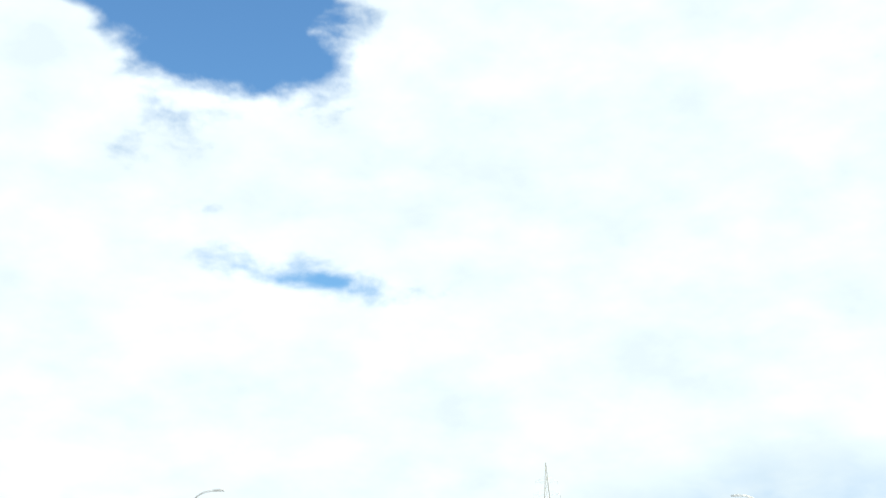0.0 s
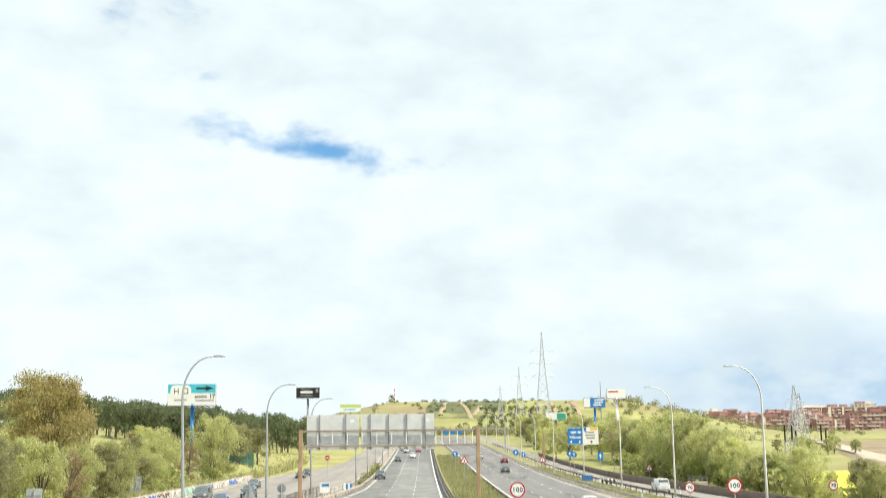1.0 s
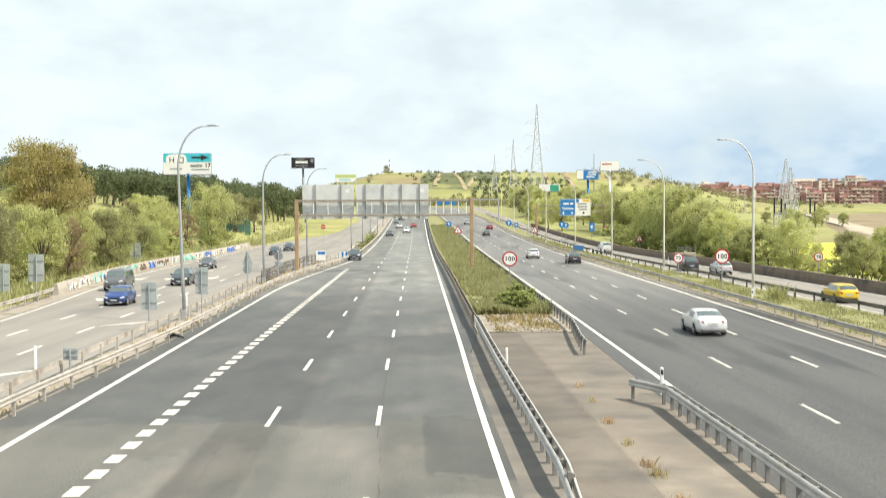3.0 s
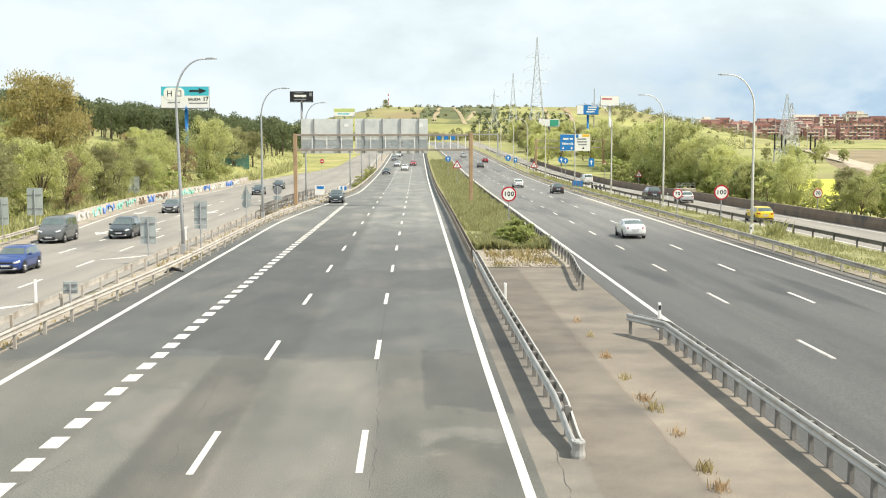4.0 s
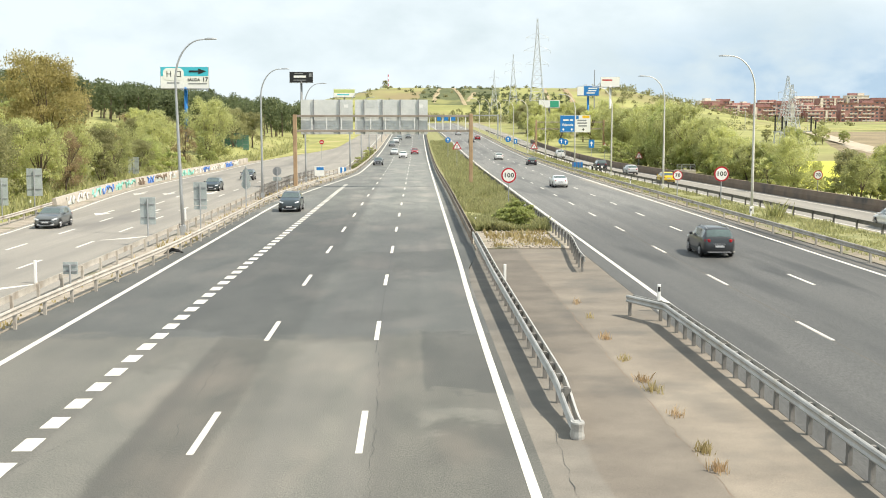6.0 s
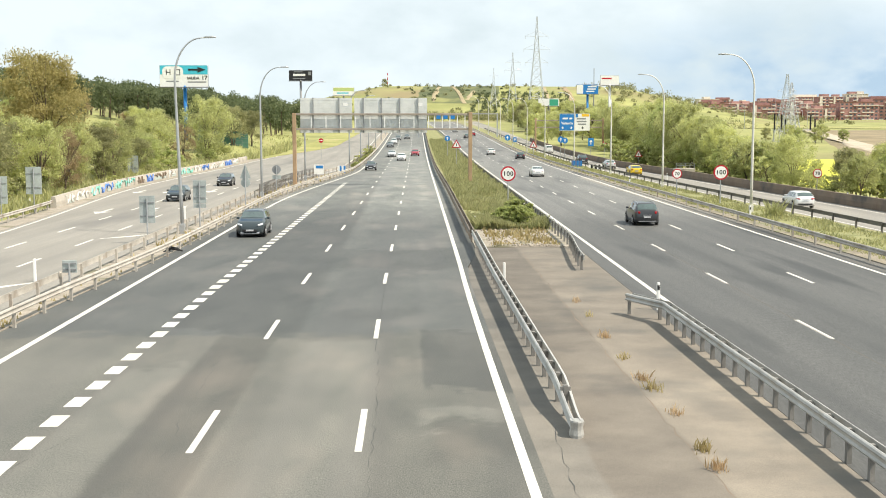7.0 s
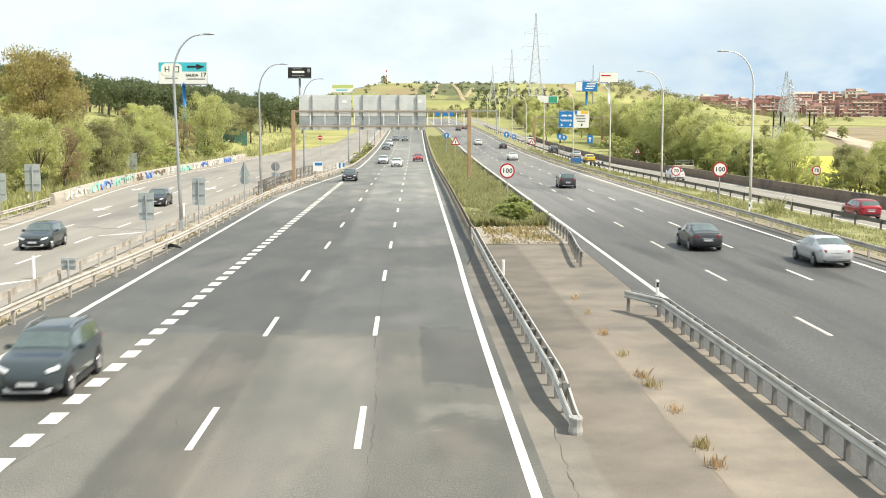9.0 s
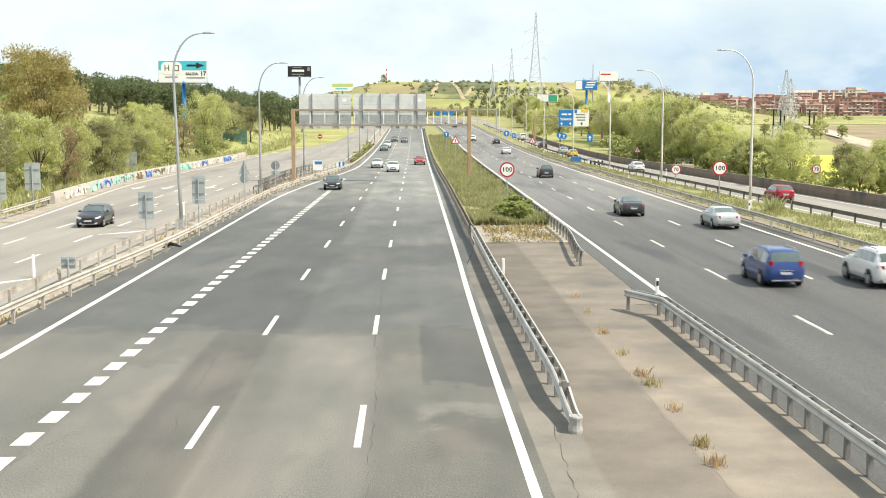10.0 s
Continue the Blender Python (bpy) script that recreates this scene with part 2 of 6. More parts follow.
M = dict(
    asphalt=material("asphalt_main", (0.045, 0.049, 0.047), (0.087, 0.089, 0.083), 0.68, scale=0.4, stretch=(1, 0.4, 1), fine=34, bump=0.28,
                     spots=(0.104, 0.100, 0.092), spot_scale=0.3, spot_range=(0.52, 0.68), grain_mix=0.6, tracks=(0.062, 0.063, 0.062), spec=0.5,
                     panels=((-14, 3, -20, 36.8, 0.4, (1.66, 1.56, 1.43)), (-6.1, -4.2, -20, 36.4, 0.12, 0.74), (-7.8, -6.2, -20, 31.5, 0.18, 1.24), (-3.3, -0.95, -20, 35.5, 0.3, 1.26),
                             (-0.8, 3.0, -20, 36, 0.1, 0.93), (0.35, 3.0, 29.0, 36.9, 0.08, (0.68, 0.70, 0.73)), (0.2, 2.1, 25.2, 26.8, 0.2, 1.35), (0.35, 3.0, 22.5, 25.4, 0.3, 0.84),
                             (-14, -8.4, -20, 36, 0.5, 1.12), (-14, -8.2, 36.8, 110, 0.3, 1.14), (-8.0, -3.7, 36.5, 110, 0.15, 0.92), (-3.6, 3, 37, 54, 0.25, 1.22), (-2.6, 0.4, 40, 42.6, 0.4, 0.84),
                             # last panel paints distance haze as brighter asphalt from about 90 m on
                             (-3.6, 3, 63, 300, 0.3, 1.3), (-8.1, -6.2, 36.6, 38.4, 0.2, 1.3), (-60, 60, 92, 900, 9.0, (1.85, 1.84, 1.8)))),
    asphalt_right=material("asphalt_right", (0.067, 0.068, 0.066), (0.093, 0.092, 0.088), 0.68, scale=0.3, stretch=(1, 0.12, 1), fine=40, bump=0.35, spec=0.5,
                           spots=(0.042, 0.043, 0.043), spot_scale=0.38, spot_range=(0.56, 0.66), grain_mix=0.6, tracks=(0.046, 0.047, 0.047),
                           # shoulder tint, then haze put into the colour of the far carriageway
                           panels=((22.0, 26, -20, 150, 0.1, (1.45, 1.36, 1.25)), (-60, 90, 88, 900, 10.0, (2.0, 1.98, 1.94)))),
    asphalt_pale=material("asphalt_pale", (0.20, 0.188, 0.167), (0.275, 0.258, 0.229), 0.8, scale=0.3, stretch=(1, 0.2, 1), fine=24, bump=0.3, spec=0.5,
                          spots=(0.150, 0.143, 0.133), spot_scale=0.2, spot_range=(0.55, 0.7), grain_mix=0.5, tracks=(0.165, 0.158, 0.145)),
    asphalt_old=material("asphalt_old", (0.095, 0.084, 0.072), (0.154, 0.136, 0.114), 0.9, scale=0.45, fine=30, bump=0.3,
                         spots=(0.077, 0.073, 0.067), spot_scale=0.3, spot_range=(0.5, 0.7), grain_mix=0.5, panels=((5.9, 12, -20, 70, 0.12, (1.36, 1.35, 1.32)), (-2, 3.7, -20, 90, 0.08, (1.15, 1.20, 1.24)), (2, 12, -20, 34, 2.5, (1.24, 1.23, 1.21)))),
    gravel=material("gravel", (0.225, 0.198, 0.162), (0.35, 0.312, 0.262), 0.95, scale=1.2, fine=14, bump=0.9, spots=(0.156, 0.148, 0.0936), spot_scale=0.5, spot_range=(0.55, 0.7)),
    gravel_dull=material("dull_gravel", (0.17, 0.15, 0.115), (0.29, 0.25, 0.195), 0.95, scale=1.2, fine=14, bump=0.9, spots=(0.14, 0.145, 0.07), spot_scale=0.6, spot_range=(0.5, 0.65)),
    paint=material("road_paint", (0.50, 0.485, 0.44), (0.63, 0.61, 0.565), 0.7, scale=1.5, fine=30, bump=0.2, spots=(0.5, 0.49, 0.46), spot_scale=2.2, spot_range=(0.62, 0.78)),
    earth=material("meadow_ground", (0.165, 0.175, 0.06), (0.31, 0.31, 0.115), 0.95, scale=0.035, fine=1.2, bump=0.3, spots=(0.218, 0.18, 0.095), spot_scale=0.014, spot_range=(0.53, 0.68)),
    meadow=material("bright_grass", (0.19, 0.2, 0.06), (0.34, 0.32, 0.12), 0.95, scale=0.15, fine=4, bump=0.5, spots=(0.4, 0.33, 0.2), spot_scale=0.12, spot_range=(0.58, 0.7)),
    lawn=material("matted_grass", (0.15, 0.16, 0.065), (0.28, 0.27, 0.125), 0.95, scale=0.8, fine=9, bump=0.8, spots=(0.30, 0.25, 0.15), spot_scale=0.35, spot_range=(0.58, 0.72)),
    tar=material("tar", (0.03, 0.03, 0.03), (0.06, 0.06, 0.058), 0.6, scale=2, fine=20, bump=0.1),
    steel=material("galvanised_steel", (0.33, 0.325, 0.31), (0.49, 0.485, 0.465), 0.5, 0.3, scale=1.2, fine=30, bump=0.06, spots=(0.33, 0.30, 0.25), spot_scale=1.0, spot_range=(0.58, 0.75)),
    steel_dusty=material("dusty_steel", (0.33, 0.305, 0.27), (0.48, 0.45, 0.405), 0.7, 0.2, scale=1.0, fine=30, bump=0.06, spots=(0.25, 0.21, 0.17), spot_scale=0.7, spot_range=(0.55, 0.7)),
    steel_dark=material("weathered_dark_steel", (0.09, 0.085, 0.08), (0.16, 0.15, 0.14), 0.65, 0.3, scale=1.0, fine=30, bump=0.06),
    # darker copy of the rail steel: shade below the rails put into posts
    post_steel=material("shaded_post_steel", (0.15, 0.145, 0.135), (0.25, 0.24, 0.225), 0.7, 0.2, scale=1.2, fine=30, bump=0.06),
    # weathered brown darkened further: the rail's sunless face is put into the colour
    steel_brown=material("brown_weathered_shaded_steel", (0.13, 0.112, 0.092), (0.22, 0.19, 0.16), 0.75, 0.1, scale=1.0, fine=30, bump=0.06),
    lamp_pale=material("pale_painted_steel", (0.52, 0.51, 0.47), (0.66, 0.65, 0.61), 0.5, 0.1, scale=0.8, fine=20, bump=0.02),
    pylon_steel=material("pale_galvanised_lattice", (0.40, 0.42, 0.44), (0.52, 0.54, 0.56), 0.55, 0.2, scale=0.4, fine=6, bump=0.0),
    lamp_steel=material("lamp_steel", (0.33, 0.345, 0.36), (0.46, 0.475, 0.49), 0.45, 0.5, scale=0.8, fine=20, bump=0.02),
    beam=material("dusty_brown_steel", (0.24, 0.205, 0.17), (0.35, 0.305, 0.255), 0.6, 0.1, scale=0.8, fine=20, bump=0.03),
    brown=material("brown_painted_steel", (0.29, 0.195, 0.115), (0.42, 0.295, 0.18), 0.6, 0.1, scale=0.8, fine=20, bump=0.03),
    sign_back=material("aluminium_sign_back", (0.54, 0.56, 0.55), (0.68, 0.69, 0.67), 0.55, 0.15, scale=0.7, fine=12, bump=0.03),
    sign_grey=material("dull_sign_back", (0.30, 0.335, 0.335), (0.42, 0.46, 0.455), 0.6, 0.15, scale=0.7, fine=12, bump=0.03),
    concrete=material("concrete", (0.32, 0.29, 0.25), (0.5, 0.46, 0.4), 0.9, scale=0.5, fine=18, bump=0.4, spots=(0.2, 0.18, 0.16), spot_scale=0.5, spot_range=(0.5, 0.7)),
    concrete_dark=material("stained_concrete", (0.145, 0.108, 0.08), (0.22, 0.172, 0.132), 0.9, scale=0.4, fine=14, bump=0.4, spots=(0.07, 0.065, 0.06), spot_scale=0.4, spot_range=(0.5, 0.7)),
    white=paint("white_enamel", (0.82, 0.82, 0.8)), red=paint("red_enamel", (0.45, 0.015, 0.03)), black=paint("black_enamel", (0.02, 0.02, 0.022)),
    blue=paint("blue_enamel", (0.018, 0.19, 0.52)), sky_blue=paint("light_blue_print", (0.06, 0.48, 0.62)), yellow=paint("yellow_enamel", (0.8, 0.5, 0.03)),
    green=paint("green_enamel", (0.05, 0.35, 0.22)), grey=paint("grey_enamel", (0.25, 0.26, 0.27)),
    blue_dull=paint("faded_blue_plastic", (0.10, 0.16, 0.34)),
    plate=paint("dull_white_plate", (0.5, 0.51, 0.53)),
    rubber=material("tyre_rubber", (0.012, 0.012, 0.012), (0.03, 0.03, 0.03), 0.85, scale=4, fine=40, bump=0.1, coords="Local"),
    rim=material("alloy", (0.3, 0.3, 0.31), (0.5, 0.5, 0.52), 0.35, 0.8, scale=4, fine=40, bump=0.0, coords="Local"),
    car_glass=material("tinted_glass", (0.045, 0.066, 0.065), (0.08, 0.115, 0.11), 0.05, 0.0, scale=1, fine=10, bump=0.0, coords="Local", spec=0.9, coat=1.0),
    lens=material("headlight_lens", (0.6, 0.62, 0.65), (0.85, 0.87, 0.9), 0.15, 0.3, scale=5, fine=30, bump=0.0, coords="Local"),
    tail=material("tail_light_lens", (0.22, 0.008, 0.012), (0.36, 0.015, 0.02), 0.2, 0.0, scale=5, fine=30, bump=0.0, coords="Local"),
    bark=material("bark", (0.07, 0.055, 0.04), (0.16, 0.125, 0.09), 0.95, scale=2.0, stretch=(1, 1, 0.25), fine=10, bump=0.8, coords="Local"),
    leaf_gold=leaf_material("golden_leaves", (0.26, 0.225, 0.08), (0.46, 0.405, 0.18)),
    leaf_fresh=leaf_material("fresh_leaves", (0.36, 0.38, 0.155), (0.66, 0.67, 0.32)),
    leaf_green=leaf_material("green_leaves", (0.29, 0.33, 0.115), (0.52, 0.55, 0.24)),
    leaf_olive=leaf_material("olive_leaves", (0.22, 0.22, 0.10), (0.42, 0.415, 0.215)),
    leaf_pine=leaf_material("pine_needles", (0.085, 0.11, 0.055), (0.17, 0.195, 0.1)),
    leaf_dry=leaf_material("dry_twigs", (0.3, 0.22, 0.12), (0.46, 0.37, 0.22)),
    grass=leaf_material("verge_grass", (0.31, 0.325, 0.14), (0.55, 0.53, 0.28)),
    russet=leaf_material("russet_weeds", (0.36, 0.25, 0.14), (0.56, 0.43, 0.28)),
    straw=leaf_material("dry_weeds", (0.32, 0.25, 0.11), (0.52, 0.44, 0.24)),
    brick=material("brick_facade", (0.25, 0.135, 0.125), (0.37, 0.21, 0.19), 0.9, scale=0.2, fine=3, bump=0.1, vary=0.25),
    render_pale=material("pale_facade", (0.5, 0.44, 0.38), (0.66, 0.6, 0.53), 0.9, scale=0.2, fine=3, bump=0.1, vary=0.15),
    window=material("far_window_glass", (0.05, 0.06, 0.07), (0.12, 0.13, 0.15), 0.2, scale=0.5, fine=3, bump=0.0),
    roof=material("roof_tiles", (0.2, 0.1, 0.07), (0.3, 0.16, 0.11), 0.9, scale=0.4, fine=3, bump=0.1),
)


# ---- mesh helpers ----
def bm_new():
    return bmesh.new()


def mesh_of(bm, name, mat, smooth=False):
    me = bpy.data.meshes.new(name)
    bm.to_mesh(me)
    bm.free()
    for m in (mat if isinstance(mat, (list, tuple)) else [mat]):
        me.materials.append(m)
    if smooth:
        me.shade_smooth()
    return me


def part(name, bm, mat, parent=None, label="", smooth=False):
    ob = new(name, mesh_of(bm, name, mat, smooth))
    ob.parent = parent
    return tagged(ob, label)


def add_box(bm, cx, cy, cz, sx, sy, sz, m=None, bevel=0.0):
    r = bmesh.ops.create_cube(bm, size=1.0, matrix=(m or Matrix()) @ Matrix.Translation((cx, cy, cz)) @ Matrix.Diagonal((sx, sy, sz, 1)))
    if bevel:
        es = list({e for v in r["verts"] for e in v.link_edges})
        bmesh.ops.bevel(bm, geom=es, offset=bevel, segments=2, affect="EDGES", profile=0.6)
    return bm


def add_tube(bm, pts, radii, sides=8):
    """A closed tube along pts."""
    pts = [Vector(p) for p in pts]
    rings = []
    for i, p in enumerate(pts):
        d = (pts[min(i + 1, len(pts) - 1)] - pts[max(i - 1, 0)]).normalized()
        a = d.cross(Vector((0, 1, 0.01)) if abs(d.y) < 0.9 else Vector((1, 0, 0))).normalized()
        b = d.cross(a)
        r = radii[i] if isinstance(radii, (list, tuple)) else radii
        rings.append([bm.verts.new(p + (a * math.cos(t) + b * math.sin(t)) * r) for t in (2 * math.pi * k / sides for k in range(sides))])
    for r0, r1 in zip(rings, rings[1:]):
        for k in range(sides):
            bm.faces.new((r0[k], r0[(k + 1) % sides], r1[(k + 1) % sides], r1[k]))
    bm.faces.new(rings[0][::-1])
    bm.faces.new(rings[-1])
    return bm


def add_bar(bm, p, q, r=0.05, sides=4):
    return add_tube(bm, [p, q], r, sides)


def add_loft(bm, rings, caps=True):
    """Skin over rings of equal count, each a list of points."""
    vs = [[bm.verts.new(p) for p in ring] for ring in rings]
    n = len(vs[0])
    for a, b in zip(vs, vs[1:]):
        for k in range(n):
            bm.faces.new((a[k], a[(k + 1) % n], b[(k + 1) % n], b[k]))
    if caps:
        bm.faces.new(vs[0][::-1])
        bm.faces.new(vs[-1])
    bmesh.ops.recalc_face_normals(bm, faces=bm.faces)
    return bm


def thing(name, label, category, m=None, group="", kind=""):
    ob = new(name)
    ob.empty_display_size = 0.2
    if m is not None:
        ob.matrix_basis = m
    return tagged(ob, label, category, group, kind)


# ---- plan: the lie of the land and the lines of the roads ----
def rise(y):
    if y < 170:
        return 0.0
    if y < 320:
        return 9.5e-5 * (y - 170) ** 2
    if y < 520:
        return 2.1375 + 0.0285 * (y - 320)
    return 7.84 + 4.0 * (1 - math.exp(-(y - 520) * 0.0285 / 4.0))


def smooth(a, b, v):
    t = min(1.0, max(0.0, (v - a) / (b - a)))
    return t * t * (3 - 2 * t)


def bend_l(y):
    return 0.0066 * max(0.0, y - 48)


def bend_r(y):
    return 0.0147 * (y - 40) - 6.5e-5 * max(0.0, y - 170) ** 2


def left_edge(y):      # solid line on the outer side of the left carriageway
    return -11.7 * (1 - smooth(95, 178, y)) + (-8.2 + bend_l(y)) * smooth(95, 178, y)


def front_rail(y):
    return left_edge(y) - 1.5 + 0.8 * smooth(36, 64, y)


def back_rail(y):
    k = smooth(118, 180, y)
    return -14.3 * (1 - k) + (front_rail(y) - 1.7) * k


def median_seam(y):    # where the carriageway's surface ends towards the median
    return 2.62 + 0.93 * smooth(52, 63, y) + bend_l(y)


def median_rail(y):
    return 3.62 + bend_l(y) - 0.25 * smooth(100, 180, y)


def right_edge(y):
    return 21.4 + bend_r(y)


def right_rail(y):
    return 22.75 + 0.75 * bend_r(y)


def collector_rail(y):
    return 29.6 - 0.014 * (y - 50) if y < 150 else 28.2 + 0.7 * (bend_r(y) - bend_r(150))


def collector_wall(y):
    return 37.6 - 0.03 * (y - 80) if y < 190 else 34.3 + 0.4 * (bend_r(y) - bend_r(190))


def outer_edge(y):     # far side of the left collector road
    return -26.0 - 4.6 * smooth(60, 135, y) + 0.7 * smooth(150, 190, y) + 3.2 * smooth(185, 280, y) + 3 * smooth(280, 480, y)


def land(x, y):
    z = rise(y)
    if -33 < x < 39 and y < 575 and not (x < -30.2 and y > 200):
        return z - 0.10
    n = noise.noise((x * 0.012, y * 0.012, 0.3))
    if x <= 0:
        d = max(0.0, -33 - x)
        z += -0.1 + 7.0 * smooth(0, 70, d) * smooth(60, 260, y) + 4.0 * smooth(60, 300, d) + n * 3 * smooth(10, 80, d)
    else:
        d = max(0.0, x - 39)
        z += -0.1 - 1.6 * smooth(0, 25, d) * (1 - smooth(150, 300, y)) + n * 1.0 * smooth(20, 120, d) - 0.5 * smooth(300, 600, y) * (1 - smooth(700, 1000, y)) * z * smooth(40, 160, d)
    # grassy mound beside the fork of the left collector road
    z += 2.3 * smooth(0, 5, -30.2 - x) * smooth(205, 235, y) * (1 - smooth(300, 380, y))
    # flat-topped hill beyond the road
    hx = smooth(-130, -10, x) * (1 - smooth(150, 300, x))
    z += 27.0 * hx * smooth(700, 930, y) * (1 - 0.5 * smooth(1200, 2200, y)) * (1 + 0.06 * n)
    return z


# ---- ground and roads ----
def make_ground():
    bm = bm_new()
    xs = [-3000, -2000, -1200, -800, -600, -450, -350, -280] + list(range(-240, -40, 10)) + [-38, -35.5, -33, -31.5, -30, -20, 0, 20, 39, 44] + list(range(50, 260, 10)) + [270, 300, 340, 400, 500, 650, 900, 1300, 2000, 3000]
    ys = [-600, -300, -120, -60] + list(range(-40, 600, 10)) + list(range(600, 1100, 20)) + [1150, 1250, 1400, 1700, 2200, 3000, 4500]
    grid = [[bm.verts.new((x, y, land(x, y))) for x in xs] for y in ys]
    for a, b in zip(grid, grid[1:]):
        for k in range(len(xs) - 1):
            bm.faces.new((a[k], a[k + 1], b[k + 1], b[k]))
    tagged(part("ground", bm, M["earth"], smooth=True), "rolling green and yellow spring meadow around the motorway", "ground", kind="structure")


def strip(name, lo, hi, y0, y1, mat, label, category, dz=0.0, step=5.0, thick=0.25, cols=1):
    """A slab between two lines of the plan."""
    bm = bm_new()
    n = max(1, int((y1 - y0) / step))
    ys = [y0 + (y1 - y0) * i / n for i in range(n + 1)]
    rows = []
    for y in ys:
        a, b, z = lo(y), hi(y), rise(y) + dz
        rows.append([bm.verts.new((a, y, z - thick))] + [bm.verts.new((a + (b - a) * k / cols, y, z)) for k in range(cols + 1)] + [bm.verts.new((b, y, z - thick))])
    for r, q in zip(rows, rows[1:]):
        for k in range(len(r) - 1):
            bm.faces.new((r[k], r[k + 1], q[k + 1], q[k]))
    bm.faces.new(rows[0])
    bm.faces.new(rows[-1][::-1])
    ob = part(name, bm, mat)
    return tagged(ob, label, category, kind="structure")


def line_along(parent, at, y0, y1, width, name="edge_line", step=5.0, dz=0.004, mat="paint"):
    bm = bm_new()
    n = max(1, int((y1 - y0) / step))
    prev = None
    for i in range(n + 1):
        y = y0 + (y1 - y0) * i / n
        x, z = at(y), rise(y) + dz
        cur = (bm.verts.new((x - width / 2, y, z)), bm.verts.new((x + width / 2, y, z)))
        if prev:
            bm.faces.new((prev[0], prev[1], cur[1], cur[0]))
        prev = cur
    return part(name, bm, M[mat], parent)


def dash_mesh(width, length):
    bm = bm_new()
    add_box(bm, 0, 0, 0.0, width, length, 0.006)
    return mesh_of(bm, "lane_dash", M["paint"])


def on_road(at, y, dz=0.0):
    """A pose on the road's line, turned along it and tilted with the grade."""
    e = 1.0
    dx, dzz = (at(y + e) - at(y - e)) / 2, (rise(y + e) - rise(y - e)) / 2
    return pose(at(y), y, rise(y) + dz, math.degrees(math.atan(dzz)), 0, -math.degrees(math.atan(dx)))


def dashes(parent, at, y0, y1, period, me):
    y = y0
    while y < y1:
        ob = new("lane_dash", me)
        ob.parent = parent
        ob.matrix_basis = on_road(at, y, 0.003)
        y += period


make_ground()
DASH, BLOCK = dash_mesh(0.15, 3.6), dash_mesh(0.42, 1.0)
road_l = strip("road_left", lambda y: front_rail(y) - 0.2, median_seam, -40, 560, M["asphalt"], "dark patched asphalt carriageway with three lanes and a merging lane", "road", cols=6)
line_along(road_l, lambda y: 2.3 + 0.12 * smooth(30, 60, y) + bend_l(y), -40, 560, 0.205)
line_along(road_l, left_edge, -40, 560, 0.22)
dashes(road_l, lambda y: -1.07 + bend_l(y), 12.3, 420, 12.8, DASH)
dashes(road_l, lambda y: -4.55 + bend_l(y), 12.3, 420, 12.8, DASH)
dashes(road_l, lambda y: -8.1 + bend_l(y), 16.8, 138, 1.84, BLOCK)

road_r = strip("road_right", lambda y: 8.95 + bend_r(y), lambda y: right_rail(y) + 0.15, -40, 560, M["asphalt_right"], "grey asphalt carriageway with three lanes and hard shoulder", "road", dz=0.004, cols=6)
line_along(road_r, lambda y: 9.85 + bend_r(y), -40, 560, 0.2, dz=0.008)
line_along(road_r, right_edge, -40, 560, 0.2, dz=0.008)
dashes(road_r, lambda y: 13.45 + bend_r(y), 11.6, 420, 12.9, DASH)
dashes(road_r, lambda y: 17.2 + bend_r(y), 11.6, 420, 12.9, DASH)

line_along(road_r, lambda y: 13.42 + bend_r(y), 16, 80, 0.035, "seam", dz=0.0065, mat="asphalt_old")
line_along(road_l, lambda y: -1.03 + bend_l(y), 34, 75, 0.022, "seam", dz=0.0022, mat="tar")
crossover = strip("pavement_median", median_seam, lambda y: 8.95 + bend_r(y), -40, 63.5, M["asphalt_old"], "worn brownish asphalt crossover between the carriageways", "pavement", dz=-0.004, cols=4)
strip("median_nose", lambda y: 3.55 + bend_l(y), lambda y: 8.95 + bend_r(y), 63.5, 74, M["gravel"], "stony earth nose of the overgrown median", "verge", dz=0.05, cols=3)
strip("median_verge", lambda y: 3.55 + bend_l(y), lambda y: 8.95 + bend_r(y), 74, 560, M["lawn"], "rough green earth strip under the median grass", "verge", dz=0.06, cols=3)
strip("verge_left", lambda y: back_rail(y) - 0.5, lambda y: front_rail(y) - 0.2, -40, 560, M["gravel"], "sandy gravel strip between two crash barriers", "verge", dz=0.05, cols=2)
coll_l = strip("road_collector_left", outer_edge, lambda y: back_rail(y) - 0.5, -40, 560, M["asphalt_pale"], "pale worn asphalt collector road with exit lanes", "road", dz=0.0, cols=6)
line_along(coll_l, lambda y: outer_edge(y) + 0.7, -40, 400, 0.18)
line_along(coll_l, lambda y: back_rail(y) - 1.3, 105, 400, 0.15)
dashes(coll_l, lambda y: -22.25 - 0.9 * smooth(90, 140, y), 17.2, 150, 9.68, DASH)
dashes(coll_l, lambda y: -18.75, 18.2, 150, 9.72, DASH)
strip("verge_right", lambda y: right_rail(y) + 0.15, lambda y: right_rail(y) + 1.5, -40, 560, M["gravel_dull"], "weedy gravel beside the crash barrier", "verge", dz=0.05, cols=2)
strip("verge_right_grass", lambda y: right_rail(y) + 1.5, lambda y: collector_rail(y) + 0.5, -40, 560, M["lawn"], "weedy green verge between crash barriers", "verge", dz=0.06, cols=3)
strip("verge_outer", lambda y: outer_edge(y) - 1.8, lambda y: outer_edge(y) + 0.25, -40, 228, M["gravel"], "sandy strip outside the collector road", "verge", dz=0.03, cols=2)
